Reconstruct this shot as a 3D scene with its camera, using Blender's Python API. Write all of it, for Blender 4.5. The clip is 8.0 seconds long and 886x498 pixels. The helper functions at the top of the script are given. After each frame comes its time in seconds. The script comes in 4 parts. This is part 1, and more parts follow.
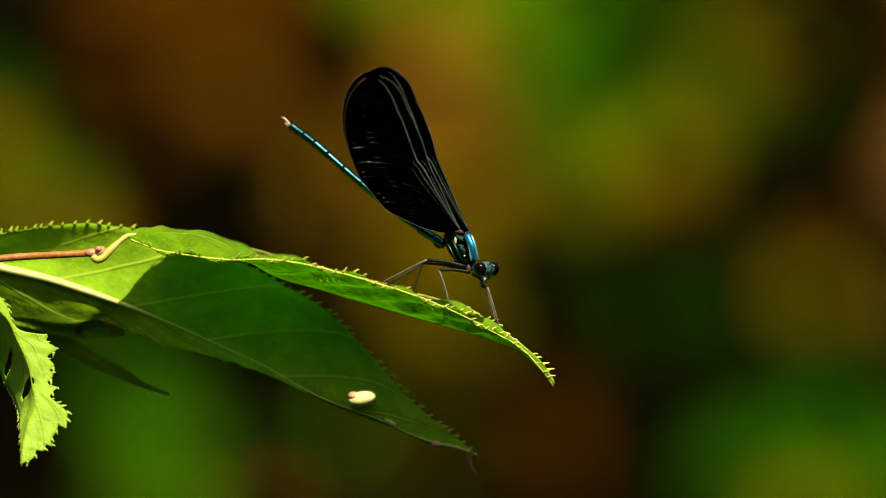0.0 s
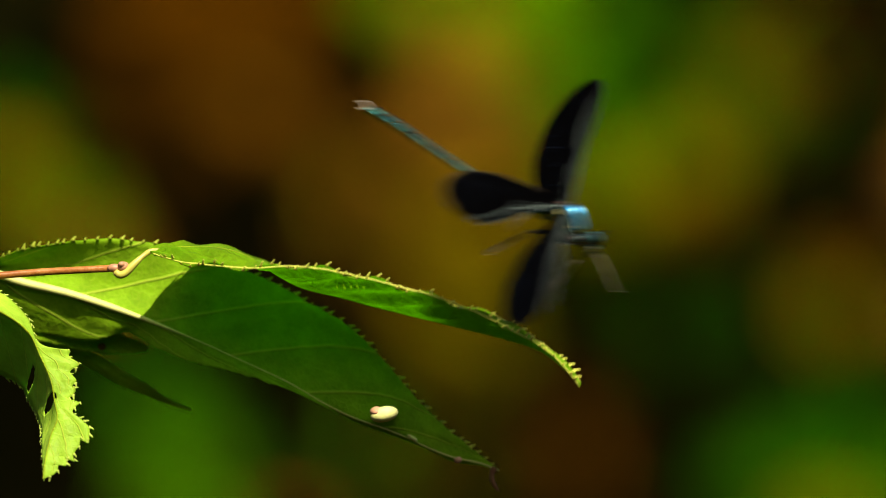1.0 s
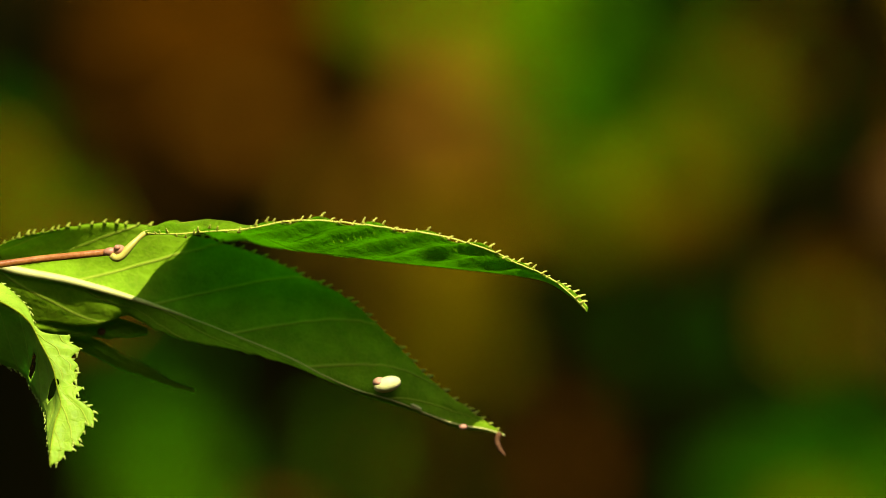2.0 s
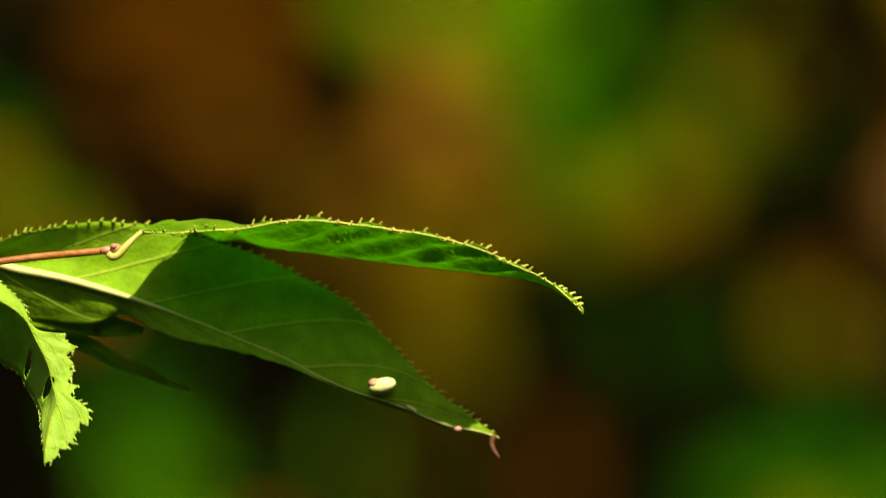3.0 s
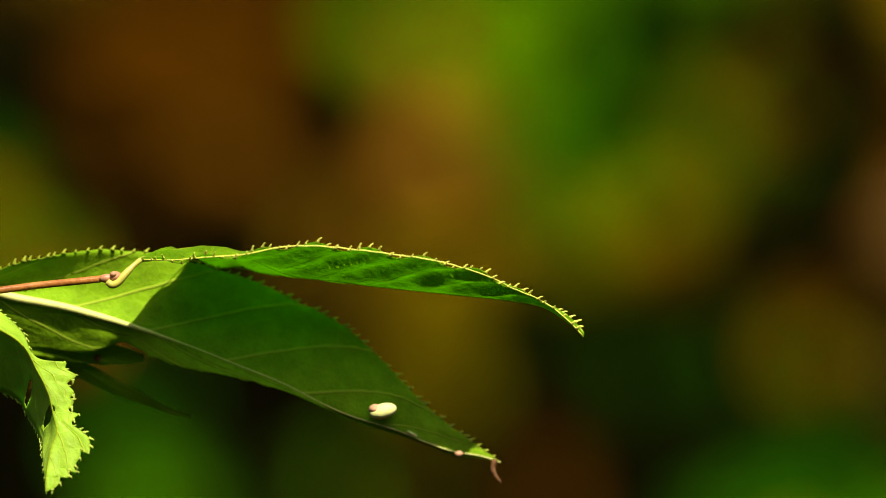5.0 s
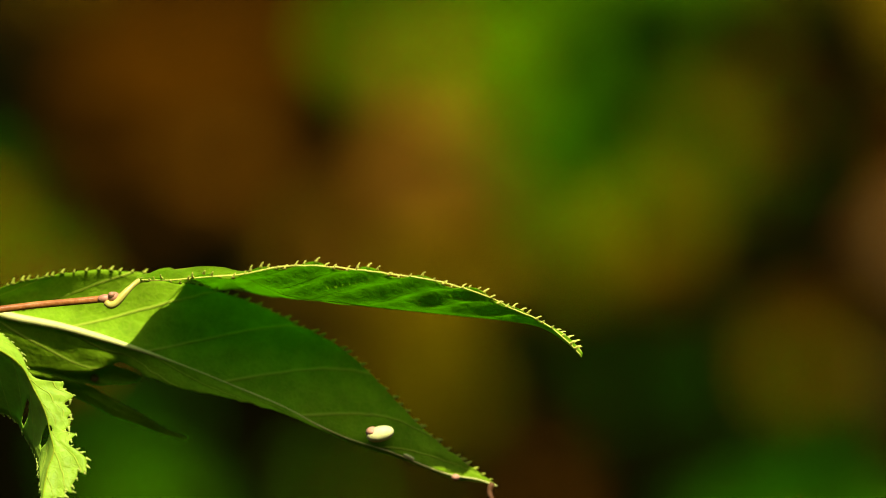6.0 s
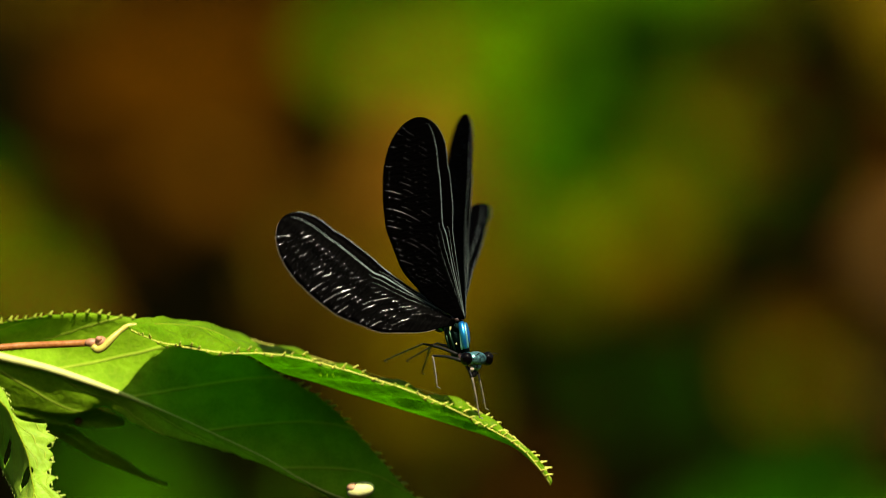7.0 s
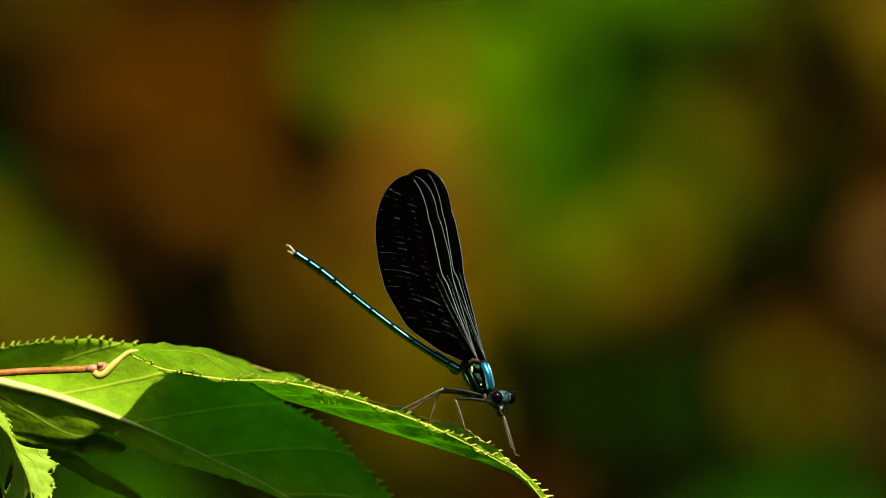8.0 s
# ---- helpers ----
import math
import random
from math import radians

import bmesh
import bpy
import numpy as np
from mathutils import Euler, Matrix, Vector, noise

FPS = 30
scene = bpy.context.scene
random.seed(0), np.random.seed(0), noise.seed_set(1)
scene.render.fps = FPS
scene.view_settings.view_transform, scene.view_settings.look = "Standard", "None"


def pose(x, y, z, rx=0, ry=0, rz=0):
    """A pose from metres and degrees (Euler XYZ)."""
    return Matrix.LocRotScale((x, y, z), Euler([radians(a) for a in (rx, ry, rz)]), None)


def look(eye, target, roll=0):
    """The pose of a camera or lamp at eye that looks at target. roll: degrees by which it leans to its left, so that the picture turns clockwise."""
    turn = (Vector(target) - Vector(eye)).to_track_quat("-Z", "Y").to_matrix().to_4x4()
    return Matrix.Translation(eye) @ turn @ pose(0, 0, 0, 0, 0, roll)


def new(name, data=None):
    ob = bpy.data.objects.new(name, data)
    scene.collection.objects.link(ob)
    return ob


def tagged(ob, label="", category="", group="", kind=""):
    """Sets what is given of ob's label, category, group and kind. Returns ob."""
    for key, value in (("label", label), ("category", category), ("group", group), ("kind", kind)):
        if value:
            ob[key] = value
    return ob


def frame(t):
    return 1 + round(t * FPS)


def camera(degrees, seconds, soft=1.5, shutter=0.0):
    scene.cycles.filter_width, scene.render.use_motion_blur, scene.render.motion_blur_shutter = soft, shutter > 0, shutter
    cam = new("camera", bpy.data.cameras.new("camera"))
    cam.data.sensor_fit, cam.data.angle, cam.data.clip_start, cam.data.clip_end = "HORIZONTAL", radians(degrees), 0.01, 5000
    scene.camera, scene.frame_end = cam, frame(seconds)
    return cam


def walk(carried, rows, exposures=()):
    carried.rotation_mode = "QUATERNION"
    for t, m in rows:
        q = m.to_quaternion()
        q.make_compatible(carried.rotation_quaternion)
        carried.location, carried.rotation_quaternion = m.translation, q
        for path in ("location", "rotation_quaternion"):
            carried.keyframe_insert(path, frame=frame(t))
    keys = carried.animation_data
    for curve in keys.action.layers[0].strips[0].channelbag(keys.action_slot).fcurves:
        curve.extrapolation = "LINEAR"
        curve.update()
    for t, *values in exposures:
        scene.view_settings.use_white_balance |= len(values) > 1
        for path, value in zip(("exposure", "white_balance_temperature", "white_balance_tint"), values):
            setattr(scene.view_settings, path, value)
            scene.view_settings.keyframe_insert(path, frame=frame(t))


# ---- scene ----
# ---- camera ----
cam = camera(7.476, 8.0, soft=0.8, shutter=0.5)
cam.data.dof.use_dof = True
cam.data.dof.focus_distance = 1.2
cam.data.dof.aperture_fstop = 8.3
EYE = 0.95                      # height of the lens and of the perch above the ground


def aim(pan, tilt):
    """The camera on its tripod, panned and tilted by thousandths of a degree."""
    return pose(0, -1.2, EYE, 90 + tilt / 1000, 0, pan / 1000)


walk(cam, [
    (0.0, aim(0, 0)), (0.2, aim(62, 6)), (0.5, aim(115, 24)), (0.8, aim(155, 85)), (1.0, aim(186, 129)), (1.2, aim(175, 180)),
    (1.5, aim(134, 215)), (2.2, aim(50, 235)), (2.8, aim(5, 262)), (3.5, aim(-24, 334)), (4.0, aim(-38, 420)),
    (4.5, aim(-48, 477)), (5.0, aim(-57, 511)), (5.7, aim(-90, 570)), (6.5, aim(-134, 649)), (7.0, aim(-181, 688)),
    (7.5, aim(-220, 726)), (8.0, aim(-191, 788))])

# ---- light ----
SUN_UP, SUN_TURN = 52, 165      # degrees above the horizon; compass turn of the sun, seen from above
world = bpy.data.worlds.new("world")
scene.world = world
world.use_nodes = True
sky = world.node_tree.nodes.new("ShaderNodeTexSky")
sky.sky_type, sky.sun_disc = "NISHITA", False
sky.dust_density, sky.ozone_density = 5.0, 0.0
sky.sun_elevation, sky.sun_rotation = radians(SUN_UP), radians(SUN_TURN)
world.node_tree.links.new(sky.outputs[0], world.node_tree.nodes["Background"].inputs[0])
world.node_tree.nodes["Background"].inputs[1].default_value = 0.05
sun = new("sun", bpy.data.lights.new("sun", "SUN"))
sun.data.energy, sun.data.angle, sun.data.color = 5.0, radians(0.5), (1.0, 0.90, 0.66)
to_sun = Vector((math.sin(radians(SUN_TURN)) * math.cos(radians(SUN_UP)), math.cos(radians(SUN_TURN)) * math.cos(radians(SUN_UP)), math.sin(radians(SUN_UP))))
sun.matrix_world = look(to_sun * 20, (0, 0, 0))
scene.view_settings.exposure = 0.55


# ---- materials ----
def material(name, colour, rough=0.5, metal=0.0, spec=0.5, vary=0.25, scale=400.0, bump=0.0, bump_scale=900.0, second=None, coat=0.0):
    """A surface with colour variation at two scales and a fine relief."""
    m = bpy.data.materials.new(name)
    m.use_nodes = True
    n, l = m.node_tree.nodes, m.node_tree.links
    b = n["Principled BSDF"]
    b.inputs["Roughness"].default_value, b.inputs["Metallic"].default_value = rough, metal
    b.inputs["Specular IOR Level"].default_value = spec
    b.inputs["Coat Weight"].default_value = coat
    b.inputs["Coat Roughness"].default_value = 0.08
    co = n.new("ShaderNodeTexCoord")
    big, fine = n.new("ShaderNodeTexNoise"), n.new("ShaderNodeTexNoise")
    big.inputs["Scale"].default_value, fine.inputs["Scale"].default_value = scale, scale * 6
    for t in (big, fine):
        l.new(co.outputs["Object"], t.inputs["Vector"])
    mix = n.new("ShaderNodeMix")
    mix.data_type = "RGBA"
    other = second or tuple(c * (1 - vary) for c in colour)
    mix.inputs[6].default_value, mix.inputs[7].default_value = (*colour, 1), (*other, 1)
    add = n.new("ShaderNodeMath")
    add.operation = "MULTIPLY_ADD"
    add.inputs[1].default_value = 0.35
    l.new(fine.outputs[0], add.inputs[0])
    l.new(big.outputs[0], add.inputs[2])
    ramp = n.new("ShaderNodeMapRange")
    ramp.inputs[1].default_value, ramp.inputs[2].default_value = 0.5, 0.85
    l.new(add.outputs[0], ramp.inputs[0])
    l.new(ramp.outputs[0], mix.inputs[0])
    l.new(mix.outputs[2], b.inputs["Base Color"])
    if bump:
        tex, bm = n.new("ShaderNodeTexNoise"), n.new("ShaderNodeBump")
        tex.inputs["Scale"].default_value = bump_scale
        bm.inputs["Strength"].default_value, bm.inputs["Distance"].default_value = bump, 0.0002
        l.new(co.outputs["Object"], tex.inputs["Vector"])
        l.new(tex.outputs[0], bm.inputs["Height"])
        l.new(bm.outputs[0], b.inputs["Normal"])
    return m


def leaf_material(name, colour, glow, through_share=0.45, rough=0.42, veins=9.0, vein_colour=None, second=None, gloss=0.12, wrinkles=1.6, relief=1.0):
    """Living leaf: gloss above, light passing through, side veins that follow the leaf's own coordinates."""
    m = material(name, colour, rough, 0.0, gloss, 0.3, 260.0, 0.0, second=second)
    n, l = m.node_tree.nodes, m.node_tree.links
    b, out = n["Principled BSDF"], n["Material Output"]
    uv = n.new("ShaderNodeUVMap")
    uv.uv_map = "leaf"
    sep = n.new("ShaderNodeSeparateXYZ")
    l.new(uv.outputs[0], sep.inputs[0])

    def math_node(op, a, c):
        q = n.new("ShaderNodeMath")
        q.operation = op
        for k, v in enumerate((a, c)):
            if isinstance(v, (int, float)):
                q.inputs[k].default_value = v
            else:
                l.new(v, q.inputs[k])
        return q.outputs[0]

    side = math_node("ABSOLUTE", sep.outputs[1], 0)
    phase = math_node("SUBTRACT", math_node("MULTIPLY", sep.outputs[0], veins), math_node("MULTIPLY", side, 1.6))
    near_line = math_node("ABSOLUTE", math_node("SUBTRACT", math_node("FRACT", phase, 0), 0.5), 0)
    line = n.new("ShaderNodeMapRange")
    line.inputs[1].default_value, line.inputs[2].default_value = 0.015, 0.045
    line.inputs[3].default_value, line.inputs[4].default_value = 1.0, 0.0
    l.new(near_line, line.inputs[0])
    net = n.new("ShaderNodeTexVoronoi")
    net.feature = "DISTANCE_TO_EDGE"
    net.inputs["Scale"].default_value = 750.0
    co = n.new("ShaderNodeTexCoord")
    l.new(co.outputs["Object"], net.inputs["Vector"])
    netline = n.new("ShaderNodeMapRange")
    netline.inputs[1].default_value, netline.inputs[2].default_value = 0.0, 0.12
    netline.inputs[3].default_value, netline.inputs[4].default_value = 0.16, 0.0
    l.new(net.outputs[0], netline.inputs[0])
    amount = math_node("MAXIMUM", line.outputs[0], netline.outputs[0])
    old = b.inputs["Base Color"].links[0].from_socket
    mix = n.new("ShaderNodeMix")
    mix.data_type = "RGBA"
    l.new(math_node("MULTIPLY", amount, 0.55), mix.inputs[0])
    l.new(old, mix.inputs[6])
    mix.inputs[7].default_value = (*(vein_colour or tuple(min(1, c * 1.8) for c in colour)), 1)
    l.new(mix.outputs[2], b.inputs["Base Color"])
    bm = n.new("ShaderNodeBump")
    bm.inputs["Strength"].default_value, bm.inputs["Distance"].default_value = 0.8, 0.0005 * relief
    wrinkle, mix_h = n.new("ShaderNodeTexNoise"), n.new("ShaderNodeMath")
    wrinkle.inputs["Scale"].default_value, wrinkle.inputs["Detail"].default_value = 600.0, 5.0
    l.new(co.outputs["Object"], wrinkle.inputs["Vector"])
    mix_h.operation, mix_h.inputs[1].default_value = "MULTIPLY_ADD", wrinkles
    l.new(wrinkle.outputs[0], mix_h.inputs[0])
    l.new(amount, mix_h.inputs[2])
    l.new(mix_h.outputs[0], bm.inputs["Height"])
    l.new(bm.outputs[0], b.inputs["Normal"])
    tr = n.new("ShaderNodeBsdfTranslucent")
    tint = n.new("ShaderNodeMix")
    tint.data_type, tint.blend_type = "RGBA", "MULTIPLY"
    tint.inputs[0].default_value = 1.0
    norm = n.new("ShaderNodeMix")
    norm.data_type = "RGBA"
    l.new(math_node("MULTIPLY", amount, 0.6), norm.inputs[0])
    norm.inputs[6].default_value, norm.inputs[7].default_value = (1, 1, 1, 1), (0.95, 0.97, 0.8, 1)
    l.new(norm.outputs[2], tint.inputs[6])
    mottle = n.new("ShaderNodeMix")
    mottle.data_type = "RGBA"
    cloud = n.new("ShaderNodeTexNoise")
    cloud.inputs["Scale"].default_value, cloud.inputs["Detail"].default_value = 190.0, 6.0
    l.new(co.outputs["Object"], cloud.inputs["Vector"])
    spread = n.new("ShaderNodeMapRange")
    spread.inputs[1].default_value, spread.inputs[2].default_value = 0.38, 0.62
    l.new(cloud.outputs[0], spread.inputs[0])
    l.new(spread.outputs[0], mottle.inputs[0])
    mottle.inputs[6].default_value, mottle.inputs[7].default_value = (*(c * 0.78 for c in glow), 1), (*glow, 1)
    l.new(mottle.outputs[2], tint.inputs[7])
    l.new(tint.outputs[2], tr.inputs["Color"])
    l.new(bm.outputs[0], tr.inputs["Normal"])
    both = n.new("ShaderNodeMixShader")
    both.inputs[0].default_value = through_share
    l.new(b.outputs[0], both.inputs[1])
    l.new(tr.outputs[0], both.inputs[2])
    l.new(both.outputs[0], out.inputs["Surface"])
    return m


def wing_material():
    """Black wing membrane, faintly glossy, puckered in short folds between its cross veins."""
    m = material("black wing membrane", (0.0006, 0.0005, 0.0005), 0.35, 0.0, 0.003, scale=300.0)
    n, l = m.node_tree.nodes, m.node_tree.links
    co, stretch = n.new("ShaderNodeTexCoord"), n.new("ShaderNodeMapping")
    stretch.inputs["Scale"].default_value = (1500, 330, 1)
    stretch.inputs["Rotation"].default_value = (0, 0, radians(24))
    folds, bump = n.new("ShaderNodeTexNoise"), n.new("ShaderNodeBump")
    folds.inputs["Scale"].default_value, folds.inputs["Detail"].default_value = 1.0, 4.0
    bump.inputs["Strength"].default_value, bump.inputs["Distance"].default_value = 1.0, 0.00015
    l.new(co.outputs["Object"], stretch.inputs["Vector"])
    l.new(stretch.outputs[0], folds.inputs["Vector"])
    l.new(folds.outputs[0], bump.inputs["Height"])
    l.new(bump.outputs[0], n["Principled BSDF"].inputs["Normal"])
    return m


LEAF_TOP = leaf_material("fresh leaf", (0.26, 0.46, 0.008), (0.40, 0.84, 0.008), 0.56)
# hanging leaf: its strong sunlight is put into a lighter leaf colour
LEAF_SUNNY = leaf_material("torn leaf with painted sun", (0.50, 0.80, 0.06), (0.18, 0.72, 0.004), 0.4, wrinkles=0.8, relief=0.4)
LEAF_LOW = leaf_material("old leaf underside", (0.29, 0.54, 0.012), (0.03, 0.52, 0.0006), 0.3, 0.6, gloss=0.05, vein_colour=(0.62, 0.72, 0.08), relief=0.45)
LEAF_RIM = material("leaf teeth", (0.84, 0.86, 0.13), 0.5, spec=0.3, vary=0.15)
# teeth of the hanging leaf, lightened the same way
TOOTH_SUNNY = leaf_material("leaf teeth with painted sun", (0.70, 0.86, 0.15), (0.4, 0.8, 0.05), 0.3)
TOOTH_LOW = material("old leaf teeth", (0.40, 0.48, 0.04), 0.5, spec=0.2)
RIB = material("pale midrib", (0.78, 0.79, 0.26), 0.5, spec=0.2, vary=0.15)
RIB_GREEN = leaf_material("green midrib", (0.40, 0.52, 0.03), (0.85, 0.95, 0.03), 0.4)
STEM = material("brown stem", (0.52, 0.22, 0.05), 0.45, spec=0.3, vary=0.6, scale=500, bump=0.8, second=(0.30, 0.10, 0.02))
NODE_PINK = material("pinkish twig node", (0.55, 0.26, 0.14), 0.5, vary=0.3, scale=900, bump=0.5)
PETIOLE = material("yellow leaf stalk", (0.62, 0.56, 0.10), 0.4, vary=0.25)
NUB = material("pale nub", (0.80, 0.84, 0.30), 0.5, spec=0.1, second=(0.82, 0.74, 0.36), scale=900, bump=0.5)
PINK = material("pink nub end", (0.70, 0.36, 0.22), 0.5)
DRY = material("dry leaf tip", (0.17, 0.07, 0.02), 0.7, bump=0.8)
BODY = material("metallic green body", (0.03, 0.11, 0.10), 0.25, 1.0, 0.5, second=(0.014, 0.07, 0.075))
FACE = material("cyan metallic face", (0.16, 0.42, 0.44), 0.4, 0.7, second=(0.003, 0.010, 0.012), scale=1500, bump=0.8)
SHELL = material("dark green thorax", (0.006, 0.018, 0.014), 0.36, 1.0, 0.3, second=(0.0015, 0.003, 0.003), scale=900, bump=0.8, bump_scale=1600)
GREEN = material("green metallic stripe", (0.012, 0.045, 0.028), 0.3, 0.9, second=(0.012, 0.025, 0.01))
CYAN = material("cyan metallic edge", (0.30, 0.75, 0.78), 0.3, 0.7)
BLUE = material("metallic blue plate", (0.01, 0.16, 0.62), 0.3, 0.75, 0.6, second=(0.015, 0.28, 0.58), coat=0.3)
BLACK = material("black shell", (0.008, 0.008, 0.008), 0.5, spec=0.2, bump=0.3)
EYE_BLACK = material("dark eye", (0.002, 0.0015, 0.0015), 0.14, spec=0.15)
WING = wing_material()
# the glint along closed wings is put into this pale vein colour
VEIN = material("wing vein with painted glint", (0.52, 0.67, 0.65), 0.3, 0.2, vary=0.5, scale=1500)
VEIN_DARK = material("dark shining wing vein", (0.20, 0.20, 0.205), 0.2, 1.0, vary=0.9, scale=1300)
LEG = material("grey-brown leg", (0.20, 0.16, 0.12), 0.5, vary=0.5, scale=900)
HINGE = material("reddish wing hinge", (0.055, 0.028, 0.024), 0.5, vary=0.5, scale=1500, bump=0.6)
PALE = material("pale clasper", (0.6, 0.5, 0.4), 0.5)
YELLOW = material("yellow mark", (0.62, 0.60, 0.28), 0.5)
# soil is near black: part of the bank's shade sits in its colour
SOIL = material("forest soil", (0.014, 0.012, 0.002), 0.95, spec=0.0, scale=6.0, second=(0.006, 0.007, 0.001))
BARK = material("grey-brown bark", (0.11, 0.075, 0.05), 0.9, spec=0.1, vary=0.6, scale=14.0, bump=0.8, bump_scale=60)


# ---- building helpers ----
MM = 0.001


def spline(points, count):
    """count points at even lengths on a smooth curve through the given ones."""
    p = [Vector(q) for q in points]
    p = [p[0] * 2 - p[1]] + p + [p[-1] * 2 - p[-2]]
    fine = []
    for i in range(1, len(p) - 2):
        a, b, c, d = p[i - 1:i + 3]
        for k in range(24):
            t = k / 24
            fine.append(0.5 * (2 * b + (c - a) * t + (2 * a - 5 * b + 4 * c - d) * t * t + (3 * b - a - 3 * c + d) * t ** 3))
    fine.append(p[-2])
    run = [0.0]
    for a, b in zip(fine, fine[1:]):
        run.append(run[-1] + (b - a).length)
    out, j = [], 0
    for i in range(count):
        s = run[-1] * i / (count - 1)
        while j < len(run) - 2 and run[j + 1] < s:
            j += 1
        f = (s - run[j]) / max(run[j + 1] - run[j], 1e-9)
        out.append(fine[j].lerp(fine[j + 1], min(max(f, 0), 1)))
    return out


def tube(bm, line, radii, sides=10, flat=1.0, squash=None):
    """A round, tapered tube along a line, closed at both ends."""
    rings = []
    up = Vector((0.13, 0.9, 0.4)).normalized() if squash is None else Vector(squash).normalized()
    for i, p in enumerate(line):
        t = (line[min(i + 1, len(line) - 1)] - line[max(i - 1, 0)]).normalized()
        a = t.cross(up).normalized()
        b = a.cross(t).normalized()
        r = radii[i] if isinstance(radii, list) else radii
        rings.append([bm.verts.new(p + (a * math.cos(2 * math.pi * k / sides) + b * flat * math.sin(2 * math.pi * k / sides)) * r) for k in range(sides)])
    for r0, r1 in zip(rings, rings[1:]):
        for k in range(sides):
            bm.faces.new((r0[k], r0[(k + 1) % sides], r1[(k + 1) % sides], r1[k]))
    bm.faces.new(rings[0][::-1])
    bm.faces.new(rings[-1])
    return bm


def ball(bm, centre, size, turn=None, seg=16):
    """A rounded body with its own three half-sizes."""
    m = Matrix.Translation(centre) @ (turn or Matrix()) @ Matrix.Diagonal((*size, 1))
    bmesh.ops.create_uvsphere(bm, u_segments=seg, v_segments=max(6, seg * 2 // 3), radius=1.0, matrix=m)
    return bm


def part(name, bm, mat, parent=None, label="", smooth=True):
    """Links a bmesh, drawn in millimetres, as one mesh object under a thing or a part."""
    me = bpy.data.meshes.new(name)
    bmesh.ops.recalc_face_normals(bm, faces=bm.faces)
    bm.transform(Matrix.Scale(MM, 4))
    bm.to_mesh(me)
    bm.free()
    for m in (mat if isinstance(mat, (list, tuple)) else [mat]):
        me.materials.append(m)
    if smooth:
        me.polygons.foreach_set("use_smooth", [True] * len(me.polygons))
    ob = new(name, me)
    ob.parent = parent
    if label:
        tagged(ob, label)
    return ob


# ---- ground ----
def ground_height(x, y):
    # the rise behind the camera is added, unseen, to cut low sky light
    rise, back = max(0.0, y - 4.6), max(0.0, -3.5 - y)
    return min(rise * 0.9, 2.2 + 0.06 * rise) + min(back * 1.0, 4.5 + 0.04 * back) + 0.05 * noise.noise((x * 0.7, y * 0.7, 0)) * (1 if y > 1 else 0.4)


def build_ground():
    xs = [-400, -120, -40, -15] + [-6 + 0.4 * i for i in range(31)] + [15, 40, 120, 400]
    ys = [-400, -120, -40, -15, -9, -8, -7, -6, -5, -4, -3, -1.5] + [0.3 * i for i in range(31)] + [12, 20, 60, 160, 400]
    me = bpy.data.meshes.new("ground")
    verts = [(x, y, ground_height(x, y)) for y in ys for x in xs]
    w = len(xs)
    faces = [(j * w + i, j * w + i + 1, (j + 1) * w + i + 1, (j + 1) * w + i) for j in range(len(ys) - 1) for i in range(w - 1)]
    me.from_pydata(verts, [], faces)
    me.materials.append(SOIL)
    tagged(new("ground", me), "forest soil, shade put into its dark colour, rising to a bank", "ground", kind="structure")


build_ground()


# ---- shrubs and dry growth behind ----
def foliage_colour(name, colour):
    m = material(name, colour, 0.9, 0, 0.0, 0.2, 9.0)
    return m


# near-black copy of the brown stem; thicket shade is put into the colour
TWIGS = material("stem with shade in its colour", (0.014, 0.008, 0.002), 0.9, spec=0.0)


def clump(name, label, category, y, shoots, mat, rng):
    """A plant of the undergrowth: stems from the ground, and small leaves crowded at the ends of its shoots.
    shoots: where each ends, across and up in millimetres, and its number of leaves."""
    root = new(name)
    base = Vector((sum(s[0] for s in shoots) / len(shoots) * MM, y + 0.12, 0))
    base.z = ground_height(base.x, base.y)
    root.location = base
    leaves = bmesh.new()
    for x, z, count in shoots:
        c = Vector((x * MM, y, z * MM)) - base
        line = spline([(0, 0, -20), tuple((c * 0.5 + Vector((0.03, 0.06, 0.05))) * 1000), tuple(c * 1000)], 9)
        stem = bmesh.new()
        tube(stem, line, [2.6 - 0.24 * i for i in range(9)], 6)
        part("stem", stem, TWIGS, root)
        for _ in range(count):
            d = Vector((rng.gauss(0, 1), rng.gauss(0, 1), rng.gauss(0, 1))).normalized()
            p = c + d * 0.0255 * rng.random() ** 0.4
            face = Vector((rng.gauss(0, 0.45), -1, rng.gauss(0.55, 0.45))).normalized()
            along = face.cross(Vector((rng.gauss(0, 1), rng.gauss(0, 1), rng.gauss(0, 1)))).normalized()
            across = face.cross(along)
            ln, wd = rng.uniform(0.011, 0.018), rng.uniform(0.005, 0.0075)
            ring = [p - along * ln / 2, p - along * ln * 0.15 + across * wd / 2 - face * wd * 0.1, p + along * ln * 0.2 + across * wd * 0.4 - face * wd * 0.1,
                    p + along * ln / 2, p + along * ln * 0.2 - across * wd * 0.4 - face * wd * 0.1, p - along * ln * 0.15 - across * wd / 2 - face * wd * 0.1]
            v = [leaves.verts.new(q * 1000) for q in ring]
            leaves.faces.new((v[0], v[1], v[2], v[3]))
            leaves.faces.new((v[0], v[3], v[4], v[5]))
    tagged(part("foliage", leaves, mat, root), kind="stuff")
    tagged(root, label, category)
    return root


